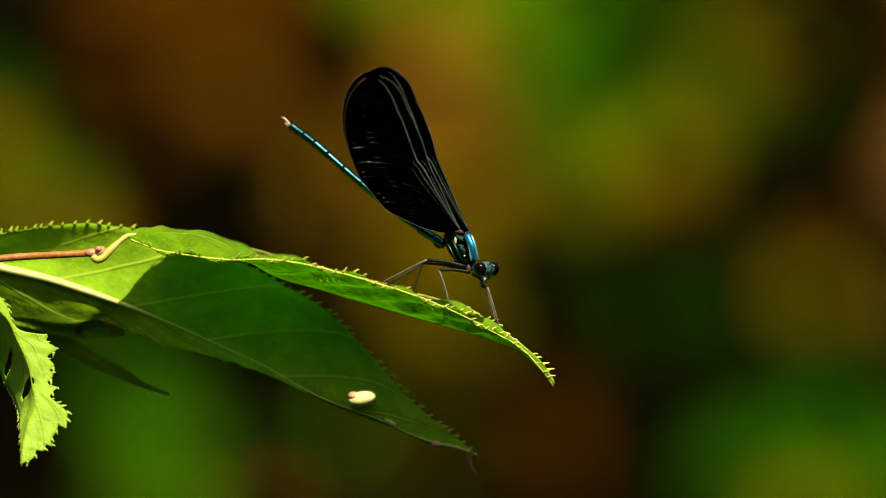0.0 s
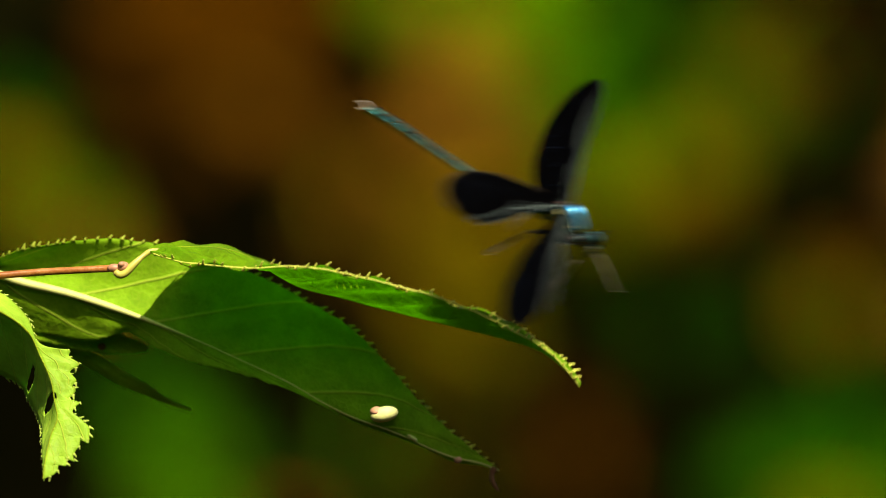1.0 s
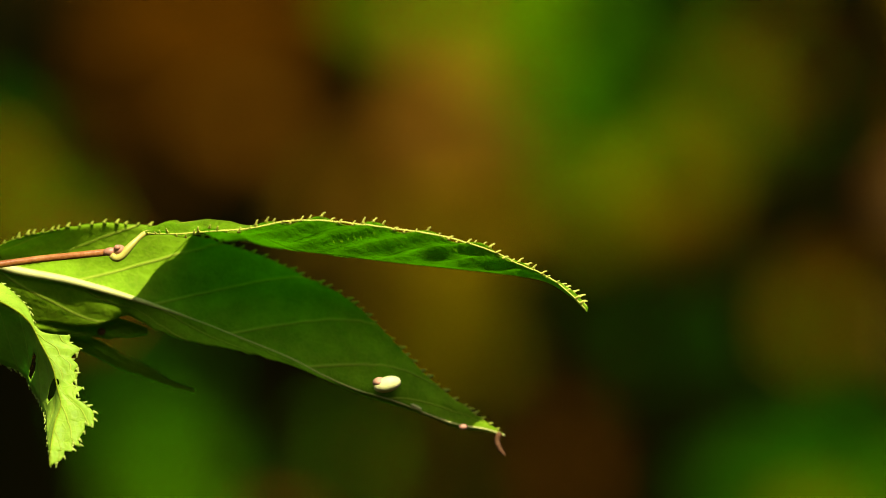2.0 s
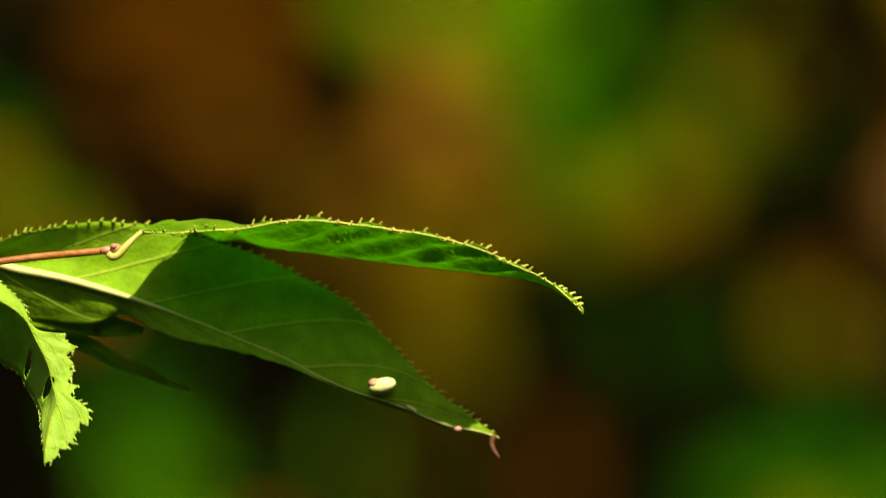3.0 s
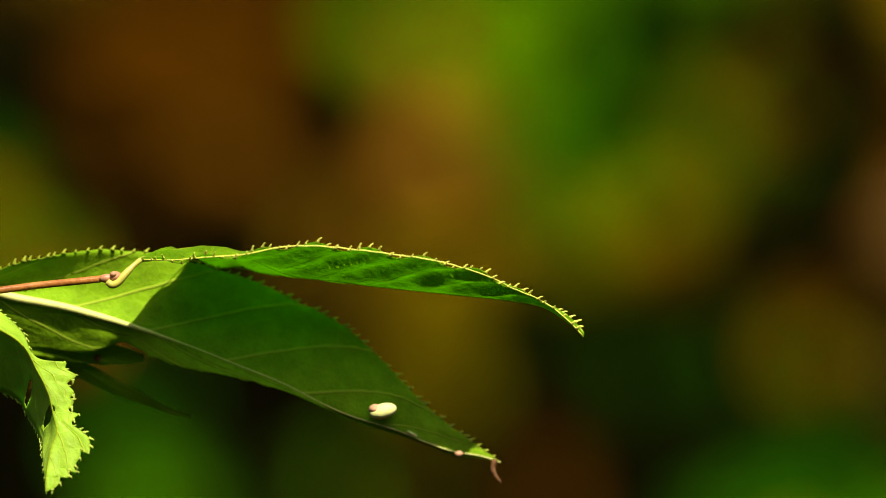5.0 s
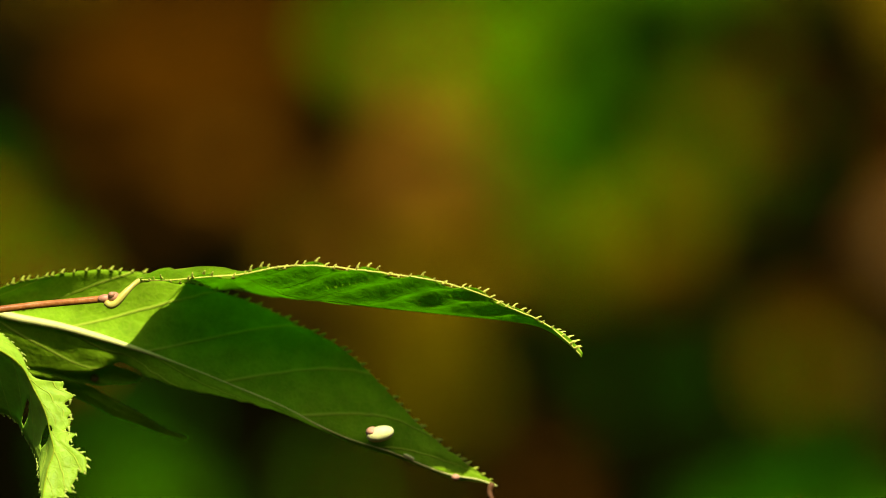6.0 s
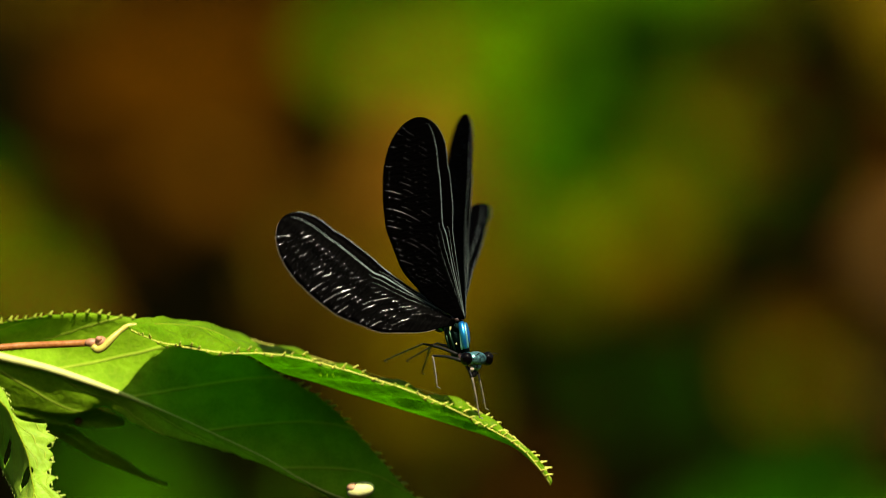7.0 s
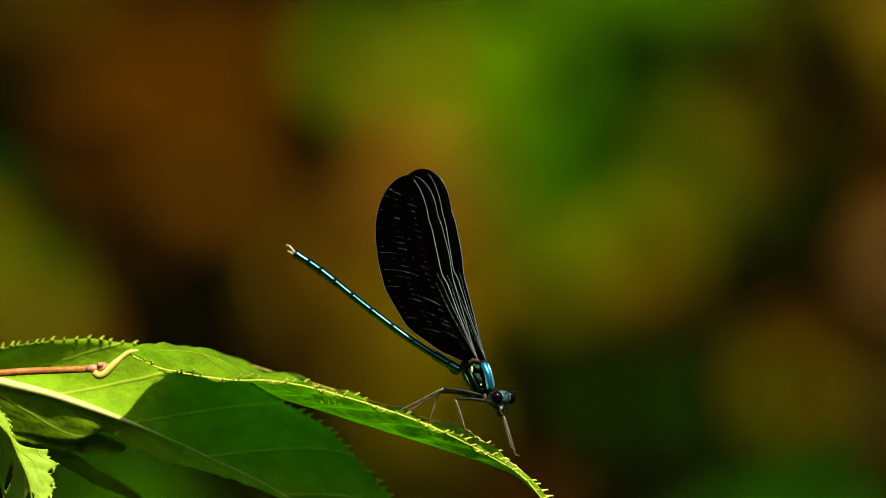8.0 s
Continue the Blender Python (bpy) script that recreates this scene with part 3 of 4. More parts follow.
def build_twig():
    root = tagged(new("leafy_twig"), "thin brown twig with serrated green leaves, one chewed", "twig")
    root.location = (0, 0, EYE)
    bm = bmesh.new()
    tube(bm, spline([(-360, 70, -975), (-345, 60, -600), (-300, 30, -200), (-235, 5, -30), (-167.6, -6.0, -2.9), (-118.0, -4.0, -3.4), (-90.4, 0.0, -2.7), (-78.5, 2.0, -1.6), (-69.5, 2.0, -1.1), (-60.5, 1.0, -0.6)], 160), [0.65 + 3.2 * max(0.0, 1 - i / 120) for i in range(160)], 10)
    part("stem", bm, STEM, root, "red-brown woody stem")
    bm = bmesh.new()
    ball(bm, (-60.6, 0.6, -0.5), (1.15, 1.0, 1.0))
    ball(bm, (-62.2, 0.8, -0.7), (1.3, 0.85, 0.8))
    ball(bm, (-60.9, -0.2, 0.0), (0.6, 0.5, 0.5))
    part("node", bm, NODE_PINK, root, "swollen pinkish node")
    bm = bmesh.new()
    tube(bm, spline([(-62.0, 0.4, -1.3), (-61.2, 0.2, -1.9), (-60.2, 0.2, -1.5), (-58.8, 0.4, -0.1), (-57.2, 1.0, 1.4), (-55.9, 2.0, 2.3), (-54.3, 2.0, 2.4)], 26), [0.48 + 0.24 * math.sin(math.pi * min(1, (i + 3) / 18)) ** 0.7 * (1 if i < 8 else 1 - 0.03 * (i - 8)) for i in range(26)], 10)
    part("leaf_stalk", bm, PETIOLE, root, "yellow bent leaf stalk")
    top = blade("leaf",
                [(-56.1, 2.0, 2.3), (-50.5, 2.0, 2.8), (-44.2, 2.0, 2.5), (-39.5, 2.0, 1.2), (-35.5, 3.0, -1.3), (-29.7, 3.0, -4.9), (-22.5, 3.0, -7.0), (-14.8, 3.0, -9.3), (-2.4, 2.0, -12.8), (7.6, 1.0, -15.7), (13.2, 0.0, -17.9), (17.2, 0.0, -21.3), (19.5, 0.0, -24.3)],
                [(-56.0, 4.0, 2.5), (-51.5, 11.0, 3.3), (-44.8, 19.0, 2.6), (-38.4, 23.0, 1.1), (-32.7, 23.0, -0.5), (-27.2, 23.0, -1.9), (-20.9, 21.0, -3.6), (-13.6, 18.0, -5.5), (-6.5, 15.0, -7.5), (1.6, 12.0, -9.7), (5.6, 9.0, -11.1), (10.7, 4.0, -14.6), (14.8, 2.0, -17.6), (18.0, 0.6, -20.9), (19.8, 0.0, -23.6)],
                [(-55.6, 1.0, 1.9), (-50.8, -5.0, 0.0), (-43.8, -9.0, -1.2), (-37.4, -10.0, -1.9), (-31.0, -11.0, -1.8), (-24.2, -11.0, -2.7), (-14.7, -10.0, -5.1), (-4.5, -10.0, -8.3), (3.6, -8.0, -11.8), (8.6, -4.0, -14.5), (13.6, -2.0, -17.4), (17.2, -1.0, -21.1), (19.5, 0.0, -24.2)],
                LEAF_TOP, root, "bright green folded leaf with toothed edges", rng=random.Random(3), quilt=0.6, teeth=(1.55, 1.0), far_teeth=0.0, lift=1.0, rim=(0.03, 0.07), rib=0.12, rib_mat=RIB_GREEN, rows=300, cols=14, crinkle=0.5)
    low = blade("leaf",
                [(-121.8, 14.0, 4.1), (-99.5, 14.0, 1.6), (-85.4, 14.0, -1.4), (-79.3, 14.0, -3.3), (-70.2, 14.0, -5.5), (-59.4, 14.0, -9.1), (-49.0, 14.0, -13.2), (-40.3, 14.0, -17.1), (-31.7, 14.0, -21.1), (-25.7, 14.0, -24.6), (-20.2, 14.0, -27.3), (-12.3, 14.8, -30.2), (-6.7, 15.8, -32.8), (-2.0, 16.5, -34.6), (2.7, 17.0, -35.6), (6.1, 17.0, -36.9)],
                [(-121.6, 12.0, 4.6), (-104.4, 12.0, 5.2), (-89.3, 12.0, 0.1), (-79.2, 12.0, 2.6), (-73.1, 12.0, 3.7), (-64.1, 13.0, 4.6), (-55.6, 15.0, 3.7), (-46.1, 18.0, 1.1), (-34.9, 19.0, -3.1), (-28.8, 19.0, -6.5), (-21.2, 17.0, -10.9), (-15.1, 17.0, -16.6), (-9.5, 16.8, -23.2), (-4.5, 17.3, -28.3), (1.6, 17.2, -33.3), (6.1, 17.0, -36.8)],
                [(-122.0, 16.0, 3.6), (-99.7, 16.0, -8.0), (-89.9, 18.4, -11.0), (-79.7, 18.6, -12.4), (-73.0, 18.4, -13.4), (-68.5, 17.9, -13.8), (-64.6, 16.6, -13.4), (-61.6, 16.2, -12.2), (-59.6, 16.0, -12.4), (-57.8, 15.4, -13.4), (-55.1, 14.6, -15.1), (-49.0, 13.5, -17.4), (-40.3, 13.3, -19.5), (-31.7, 13.5, -22.4), (-25.7, 13.8, -25.2), (-20.2, 15.0, -27.8), (-12.4, 15.8, -30.8), (-6.7, 16.8, -33.1), (-2.0, 17.4, -35.3), (2.7, 17.2, -36.0), (6.1, 17.0, -37.0)],
                LEAF_LOW, root, "broad dark green leaf, chewed along its lower half", rows=260, cols=12, rng=random.Random(4), rib=1.15, neck=0.44, rim=0.0, tooth_mat=TOOTH_LOW, crinkle=0.06, quilt=0.08,
                teeth=(1.5, 0.9), veins=11.0, bow=3.5, stout=1.7, near_teeth=0.0)
    blade("leaf_strip",
          [(-82.0, 18.0, -9.5), (-76.0, 18.6, -11.0), (-70.0, 19.4, -12.8), (-65.0, 19.8, -13.8), (-60.5, 20.0, -14.6), (-57.2, 20.0, -15.2)],
          [(-82.0, 16.8, -7.0), (-76.0, 17.2, -8.6), (-70.0, 18.0, -10.4), (-65.5, 18.6, -11.6), (-61.0, 19.2, -12.9), (-57.3, 19.8, -14.6)],
          [(-82.0, 18.4, -12.5), (-76.0, 18.8, -13.9), (-70.0, 19.6, -15.4), (-65.0, 19.9, -15.9), (-60.5, 20.0, -16.1), (-57.4, 20.0, -15.7)],
          LEAF_LOW, root, "torn finger of the chewed leaf", rows=60, cols=5, rng=random.Random(15), rib=0.1, teeth=(30.0, 0.3), veins=3.0, rib_mat=LEAF_LOW, tooth_mat=TOOTH_LOW, rim=None)
    blade("leaf_strip",
          [(-84.0, 20.6, -12.6), (-76.0, 21.4, -14.6), (-69.0, 22.4, -16.6), (-62.6, 24.0, -20.4), (-58.0, 25.4, -22.6), (-54.0, 26.4, -24.7), (-49.6, 27.0, -26.4)],
          [(-84.0, 19.6, -10.8), (-76.0, 20.3, -12.8), (-68.6, 21.5, -15.0), (-62.2, 23.2, -19.0), (-57.6, 24.8, -21.6), (-53.8, 26.2, -24.3), (-49.4, 27.0, -26.2)],
          [(-84.0, 21.8, -14.4), (-76.0, 22.5, -16.2), (-69.4, 23.3, -18.0), (-63.0, 24.9, -21.6), (-58.4, 26.0, -23.5), (-54.3, 26.7, -25.2), (-49.7, 27.0, -26.7)],
          LEAF_LOW, root, "torn lower strip of the chewed leaf", rows=70, cols=4, rng=random.Random(12), rib=0.12, teeth=(30.0, 0.3), veins=3.0, rib_mat=LEAF_LOW, tooth_mat=TOOTH_LOW, rim=None)
    bm = bmesh.new()
    ball(bm, (-65.4, 19.5, -14.8), (0.75, 0.4, 0.7))
    part("scar", bm, DRY, low, "small brown scar at a tear")
    bm = bmesh.new()
    x, y, z = (-14.4, 15.0, -26.6)
    # pale oval, stretched forward so its front clears the upper leaf's shadow
    tube(bm, [Vector((x, d, z)) for d in (15, 9, 5, 4.2, 3.4, 2.9, 2.6, 2.5)], [2.35, 2.45, 2.5, 2.45, 2.25, 1.8, 1.2, 0.5], 24, 0.56, (-0.22, 0, 1))
    nub = part("nub", bm, NUB, low, "pale yellow oval nub")
    bm = bmesh.new()
    ball(bm, (x - 1.35, 5.4, z + 0.4), (1.25, 2.8, 1.0))
    part("nub_end", bm, PINK, nub, "pinkish end")
    bm = bmesh.new()
    ball(bm, (-1.3, 16.4, -35.0), (0.75, 0.6, 0.55))
    part("nub", bm, PINK, low, "tiny pinkish nub")
    # a fleck of sun on the midrib, made as a small pale spot
    bm = bmesh.new()
    ball(bm, (-9.5, 14.9, -31.0), (1.1, 0.5, 0.32), pose(0, 0, 0, 0, 28, 0))
    part("nub", bm, NUB, low, "small pale spot for a sun fleck on the midrib")
    bm = bmesh.new()
    tube(bm, spline([(5.3, 17.0, -36.3), (4.7, 17.0, -37.5), (4.9, 17.0, -38.9), (6.0, 17.0, -40.6)], 10), [0.5, 0.55, 0.5, 0.45, 0.5, 0.45, 0.4, 0.35, 0.3, 0.15], 7)
    part("withered_tip", bm, DRY, low, "curled brown withered tip")
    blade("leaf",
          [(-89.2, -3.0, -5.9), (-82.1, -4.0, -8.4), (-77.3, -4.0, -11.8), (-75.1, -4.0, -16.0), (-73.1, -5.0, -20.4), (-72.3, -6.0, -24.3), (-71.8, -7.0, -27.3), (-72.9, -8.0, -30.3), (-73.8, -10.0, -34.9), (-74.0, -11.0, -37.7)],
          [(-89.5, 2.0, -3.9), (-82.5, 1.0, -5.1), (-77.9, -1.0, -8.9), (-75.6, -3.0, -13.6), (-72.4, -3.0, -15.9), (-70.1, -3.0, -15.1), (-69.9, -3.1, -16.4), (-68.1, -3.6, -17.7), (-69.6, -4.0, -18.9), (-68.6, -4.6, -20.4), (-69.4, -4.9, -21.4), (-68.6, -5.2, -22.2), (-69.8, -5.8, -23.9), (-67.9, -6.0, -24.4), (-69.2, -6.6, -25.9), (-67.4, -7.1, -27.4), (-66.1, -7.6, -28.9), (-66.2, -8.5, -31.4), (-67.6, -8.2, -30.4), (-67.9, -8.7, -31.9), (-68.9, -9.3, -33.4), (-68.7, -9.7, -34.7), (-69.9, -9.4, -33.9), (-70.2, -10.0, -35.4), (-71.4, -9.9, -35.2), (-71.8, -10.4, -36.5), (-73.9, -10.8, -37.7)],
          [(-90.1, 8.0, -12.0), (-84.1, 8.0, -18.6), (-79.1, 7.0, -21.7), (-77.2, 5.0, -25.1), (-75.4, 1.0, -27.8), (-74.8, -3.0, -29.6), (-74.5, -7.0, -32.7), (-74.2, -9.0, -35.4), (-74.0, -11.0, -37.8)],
          LEAF_SUNNY, root, "torn yellow-green leaf hanging down", rows=230, cols=9, rng=random.Random(8), quilt=0.1, rim=None, rib=0.22, teeth=(1.3, 0.75), veins=6.0, rib_mat=RIB_GREEN, stout=1.5, tooth_mat=TOOTH_SUNNY,
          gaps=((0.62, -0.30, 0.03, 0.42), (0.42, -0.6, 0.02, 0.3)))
    return root, top


TWIG, TOP_LEAF = build_twig()


# ---- the damselfly ----
# the wing's outline: share of the span, and millimetres ahead of or behind the line from hinge to tip
LEAD = ((0, 0.3), (0.1, 0.4), (0.3, 0.8), (0.42, 1.1), (0.55, 2.0), (0.71, 2.6), (0.85, 2.3), (0.94, 2.0), (0.98, 1.1), (1, 0.1))
TRAIL = ((0, 0.8), (0.04, 2.4), (0.1, 4.7), (0.28, 8.6), (0.5, 9.9), (0.65, 9.4), (0.79, 8.3), (0.86, 7.4), (0.92, 5.7), (0.96, 4.0), (0.985, 2.4), (1, 0.7))


def profile(u, table):
    """A smooth reading between the rows of a table."""
    for (a, p), (b, q) in zip(table, table[1:]):
        if u <= b:
            t = (u - a) / (b - a)
            return p + (q - p) * t
    return table[-1][1]


def build_damselfly():
    """Body along +x, up +z, drawn round the middle of the thorax in millimetres."""
    root = tagged(new("damselfly"), "metallic blue-green damselfly with four black wings", "damselfly")
    bm = bmesh.new()
    ball(bm, (-0.22, 0.00, -0.10), (3.65, 1.75, 1.85), pose(0, 0, 0, 0, 46, 0), 24)
    ball(bm, (-0.77, 0.00, 1.80), (2.6, 1.7, 1.6), pose(0, 0, 0, 0, 20, 0), 20)
    ball(bm, (0.77, 0.00, -2.30), (2.0, 1.5, 1.9), None, 18)
    part("thorax", bm, SHELL, root, "dark green metallic thorax")
    for line in ([(1.66, -1.20, 2.70), (2.84, -1.60, 0.60), (3.25, -1.30, -1.80)], [(0.45, 0.70, 2.50), (1.13, 0.90, 0.60), (1.72, 0.80, -1.60)]):
        bm = bmesh.new()
        tube(bm, spline(line, 12), [0.5, 0.66, 0.68, 0.68, 0.68, 0.67, 0.66, 0.64, 0.62, 0.58, 0.52, 0.36], 12)
        part("shoulder_plate", bm, BLUE, root, "bright blue metallic shoulder plate")
    for line in ([(1.69, -1.50, 2.70), (2.48, -2.00, 0.60), (2.78, -1.70, -2.00)], [(2.59, -1.30, 2.70), (3.50, -1.60, 0.60), (3.76, -1.20, -1.60)]):
        bm = bmesh.new()
        tube(bm, spline(line, 9), [0.1, 0.18, 0.22, 0.2, 0.22, 0.2, 0.22, 0.24, 0.15], 6)
        part("plate_edge", bm, CYAN, root, "cyan metallic plate edge")
    for line in ([(-1.18, -1.50, 2.00), (0.14, -1.95, -0.20), (1.19, -1.60, -2.40)], [(-2.20, -1.20, 1.40), (-1.02, -1.60, -0.60), (0.10, -1.40, -2.80)]):
        bm = bmesh.new()
        tube(bm, spline(line, 9), [0.1, 0.2, 0.26, 0.28, 0.28, 0.26, 0.24, 0.18, 0.1], 6)
        part("side_stripe", bm, GREEN, root, "green metallic side stripe")
    for line in ([(0.91, -1.00, 3.00), (-0.21, -1.20, 3.20), (-1.36, -1.10, 2.60)], [(-0.02, 1.00, 3.00), (-1.33, 1.20, 3.20), (-2.39, 1.10, 2.60)]):
        bm = bmesh.new()
        tube(bm, spline(line, 9), [0.2, 0.42, 0.48, 0.3, 0.5, 0.32, 0.45, 0.3, 0.15], 8)
        part("wing_hinge", bm, HINGE, root, "reddish-brown wing hinge")
    for place, size in (((-0.19, -1.95, 1.60), (0.24, 0.18, 0.62)), ((1.59, -2.00, -1.10), (0.16, 0.14, 0.2))):
        bm = bmesh.new()
        ball(bm, place, size)
        part("side_mark", bm, YELLOW, root, "small yellow mark")
    # head and eyes
    bm = bmesh.new()
    ball(bm, (4.74, 0.00, -3.40), (1.5, 2.3, 1.3), None, 18)
    ball(bm, (4.85, 0.00, -4.70), (0.9, 1.0, 0.8), None, 14)
    tube(bm, [Vector((1.43, 0.00, -2.80)), Vector((3.86, 0.00, -3.40))], 0.7, 10)
    head = part("head", bm, FACE, root, "metallic blue-green head")
    for y in (-2.75, 2.75):
        bm = bmesh.new()
        ball(bm, ((4.97, 0.00, -3.30)[0], y, -3.4), (1.12, 1.0, 1.24), None, 24)
        part("eye", bm, EYE_BLACK, head, "round glossy dark eye")
        bm = bmesh.new()
        tube(bm, spline([((4.97, 0.00, -3.30)[0] + 1.0, y * 0.4, -2.6), ((4.97, 0.00, -3.30)[0] + 2.0, y * 0.6, -2.2), ((4.97, 0.00, -3.30)[0] + 2.9, y * 0.9, -2.3)], 6), [0.12, 0.1, 0.08, 0.06, 0.05, 0.03], 5)
        part("antenna", bm, BLACK, head)
    bm = bmesh.new()
    ball(bm, (4.72, -0.90, -5.20), (0.5, 0.45, 0.5))
    part("jaw", bm, PALE, head, "pale jaw")
    bm = bmesh.new()
    ball(bm, (4.41, 0.00, -6.10), (0.6, 0.7, 0.75))
    part("mouth", bm, BLACK, head, "dark mouthparts")
    bm = bmesh.new()
    ball(bm, (1.99, -1.20, -3.40), (0.45, 0.35, 0.8))
    part("leg_joint", bm, HINGE, root, "dark brown leg joint")
    # abdomen in segments
    line = spline([(-3.31, 0.00, 1.40), (-6.95, 0.00, 3.50), (-13.02, 0.00, 7.30), (-21.18, 0.00, 13.30), (-28.25, 0.00, 18.80), (-33.32, 0.00, 22.20)], 101)
    cuts = [0, 6, 15, 27, 40, 53, 65, 76, 85, 92, 100]
    pivot = Vector((-2.98, 0.00, 1.30))
    first = None
    for s in range(10):
        seg = [q - pivot for q in line[cuts[s]:cuts[s + 1] + 1]]
        n = len(seg)
        wide = 0.85 if s == 0 else 0.8 if s == 1 else 0.63 if s < 7 else 0.70
        radii = [wide * (0.965 if i in (0, n - 1) else 1.0) * (1 + 0.10 * (i / (n - 1)) ** 4) for i in range(n)]
        bm = bmesh.new()
        tube(bm, seg, radii, 14)
        ob = part("abdomen" if s == 0 else "segment", bm, BODY, root if s == 0 else first, "slender metallic blue-green abdomen" if s == 0 else "")
        if s == 0:
            first = ob
    end, back = line[-1] - pivot, (line[-1] - line[-6]).normalized()
    for y in (-0.45, 0.45):
        bm = bmesh.new()
        tube(bm, spline([tuple(end + Vector((0, y, 0.1))), tuple(end + back * 0.9 + Vector((0, y * 2.2, 0.75 * (1 if y < 0 else -0.6)))), tuple(end + back * 1.9 + Vector((0, y * 1.4, 0.5 * (1 if y < 0 else -1.0))))], 7), [0.25, 0.24, 0.2, 0.18, 0.15, 0.12, 0.06], 7)
        part("clasper", bm, PALE, first, "pale curved clasper")
    bm = bmesh.new()
    ball(bm, Vector((-4.63, 0.00, 1.30)) - pivot, (0.95, 0.5, 0.45), pose(0, 0, 0, 0, 35, 0))
    part("bulge", bm, BLACK, first, "black bulge under the abdomen's base")
    first.location = pivot * MM
    # legs: hip, knee, foot
    legs = []
    for hip, knee, foot in (((2.90, -1.00, -4.20), (6.01, -2.00, -6.60), (7.99, -1.50, -13.40)), ((1.74, 1.00, -4.20), (3.70, 2.00, -6.20), (5.22, 3.00, -12.20)),
                            ((2.44, -1.20, -4.00), (-2.90, -3.00, -3.70), (-0.79, -3.50, -9.00)), ((0.54, 1.20, -3.60), (-8.67, 2.50, -2.40), (-10.78, 3.00, -7.60)),
                            ((1.44, -1.20, -3.00), (-4.99, -3.50, -1.80), (-13.13, -4.50, -5.70)), ((-0.01, 1.20, -3.00), (-7.49, 2.80, -2.00), (-15.46, 3.80, -6.00))):
        h, k, f = Vector(hip), Vector(knee), Vector(foot)
        bm = bmesh.new()
        tube(bm, spline([tuple(h - h), tuple((k - h) * 0.5 + Vector((0, 0, 0.25))), tuple(k - h)], 8), [0.36, 0.34, 0.31, 0.29, 0.26, 0.24, 0.22, 0.21], 7)
        upper = set(bm.faces)
        tube(bm, spline([tuple(k - h), tuple((k + f) / 2 - h + Vector((0.1, 0, 0.1))), tuple(f - h)], 10), [0.23, 0.19, 0.17, 0.15, 0.14, 0.135, 0.13, 0.12, 0.11, 0.1], 6)
        tube(bm, [f - h, f - h + Vector((0.5, 0, -0.1)), f - h + Vector((0.9, 0, -0.25))], [0.12, 0.1, 0.05], 5)
        for q in range(9):
            p = k.lerp(f, 0.1 + 0.09 * q) - h
            for sgn in (-1, 1):
                tube(bm, [p, p + Vector((0.35 * sgn, 0.2 * sgn, -0.5))], [0.04, 0.015], 4)
        for fc in bm.faces:
            fc.material_index = 0 if fc in upper else 1
        ob = part("leg", bm, [BLACK, LEG], root, "thin bristled leg, black above and grey-brown below")
        ob.location = h * MM
        legs.append(ob)
    # wings: span along x, trailing edge towards +y
    wings = []
    for name, length, width, stout in (("forewing", 36.6, 1.06, 0.75), ("hindwing", 36.0, 1.12, 0.95), ("forewing", 36.6, 1.06, 0.45), ("hindwing", 36.0, 1.12, 0.45)):
        n, c = 56, 10
        bm = bmesh.new()
        edge = []
        for i in range(n + 1):
            u = 1 - (1 - i / n) ** 1.7
            near = [min(0.75, max(0, u + d)) for d in (-0.03, -0.015, 0, 0.015, 0.03)]
            lead = -sum(profile(q, LEAD) for q in near) / 5 * (1.0 if name == "forewing" else 0.92)
            back = max(lead + 0.05, sum(profile(q, TRAIL) for q in near) / 5 * width)
            past = max(0.0, (u - 0.75) / 0.25)
            half, middle = (back - lead) / 2 * math.sqrt(max(0.0004, 1 - past * past)), (back + lead) / 2 * (1 - 0.6 * past)
            edge.append((u * length, middle - half, middle + half))

        def crease(x, share):
            j = min(c - 1, int(share * c))
            z = [0.05 * math.sin(q * 1.9 + 1) * min(1, x / 6) * (1 - 0.5 * q / c) for q in (j, j + 1)]
            return z[0] + (z[1] - z[0]) * (share * c - j)

        grid = []
        for x, a, b in edge:
            grid.append([bm.verts.new((x, a + (b - a) * j / c, 0.05 * math.sin(j * 1.9 + 1) * min(1, x / 6) * (1 - 0.5 * j / c))) for j in range(c + 1)])
        for i in range(n):
            for j in range(c):
                bm.faces.new((grid[i][j], grid[i + 1][j], grid[i + 1][j + 1], grid[i][j + 1]))
        w = part(name, bm, WING, root, "black opaque wing")
        sol = w.modifiers.new("thickness", "SOLIDIFY")
        sol.thickness, sol.offset = 0.00001, 0
        for share, r, last in ((0.0, 0.03, 0.98), (0.11, 0.046, 0.97), (0.17, 0.024, 0.5), (0.055, 0.024, 0.46), (0.26, 0.012, 0.5)):
            vb = bmesh.new()
            line = [(x, a, b, share * (0.4 + 0.6 * min(1, x / 14)) + (0.045 / (1 + math.exp((0.44 * length - x) * 3.5)) if share else 0) + 0.006 * math.sin(x * 0.5 + share * 40)) for x, a, b in edge if x < last * length]
            tube(vb, [Vector((x, a + (b - a) * max(0, f), crease(x, max(0, f)))) for x, a, b, f in line], [stout * r * (1.2 - 1.0 * (k / len(line)) ** 3) * (0.55 + 0.45 * min(1, k / 16)) for k in range(len(line))], 6)
            part("vein", vb, VEIN, w, "thin vein, glint put into its colour")
        vb = bmesh.new()
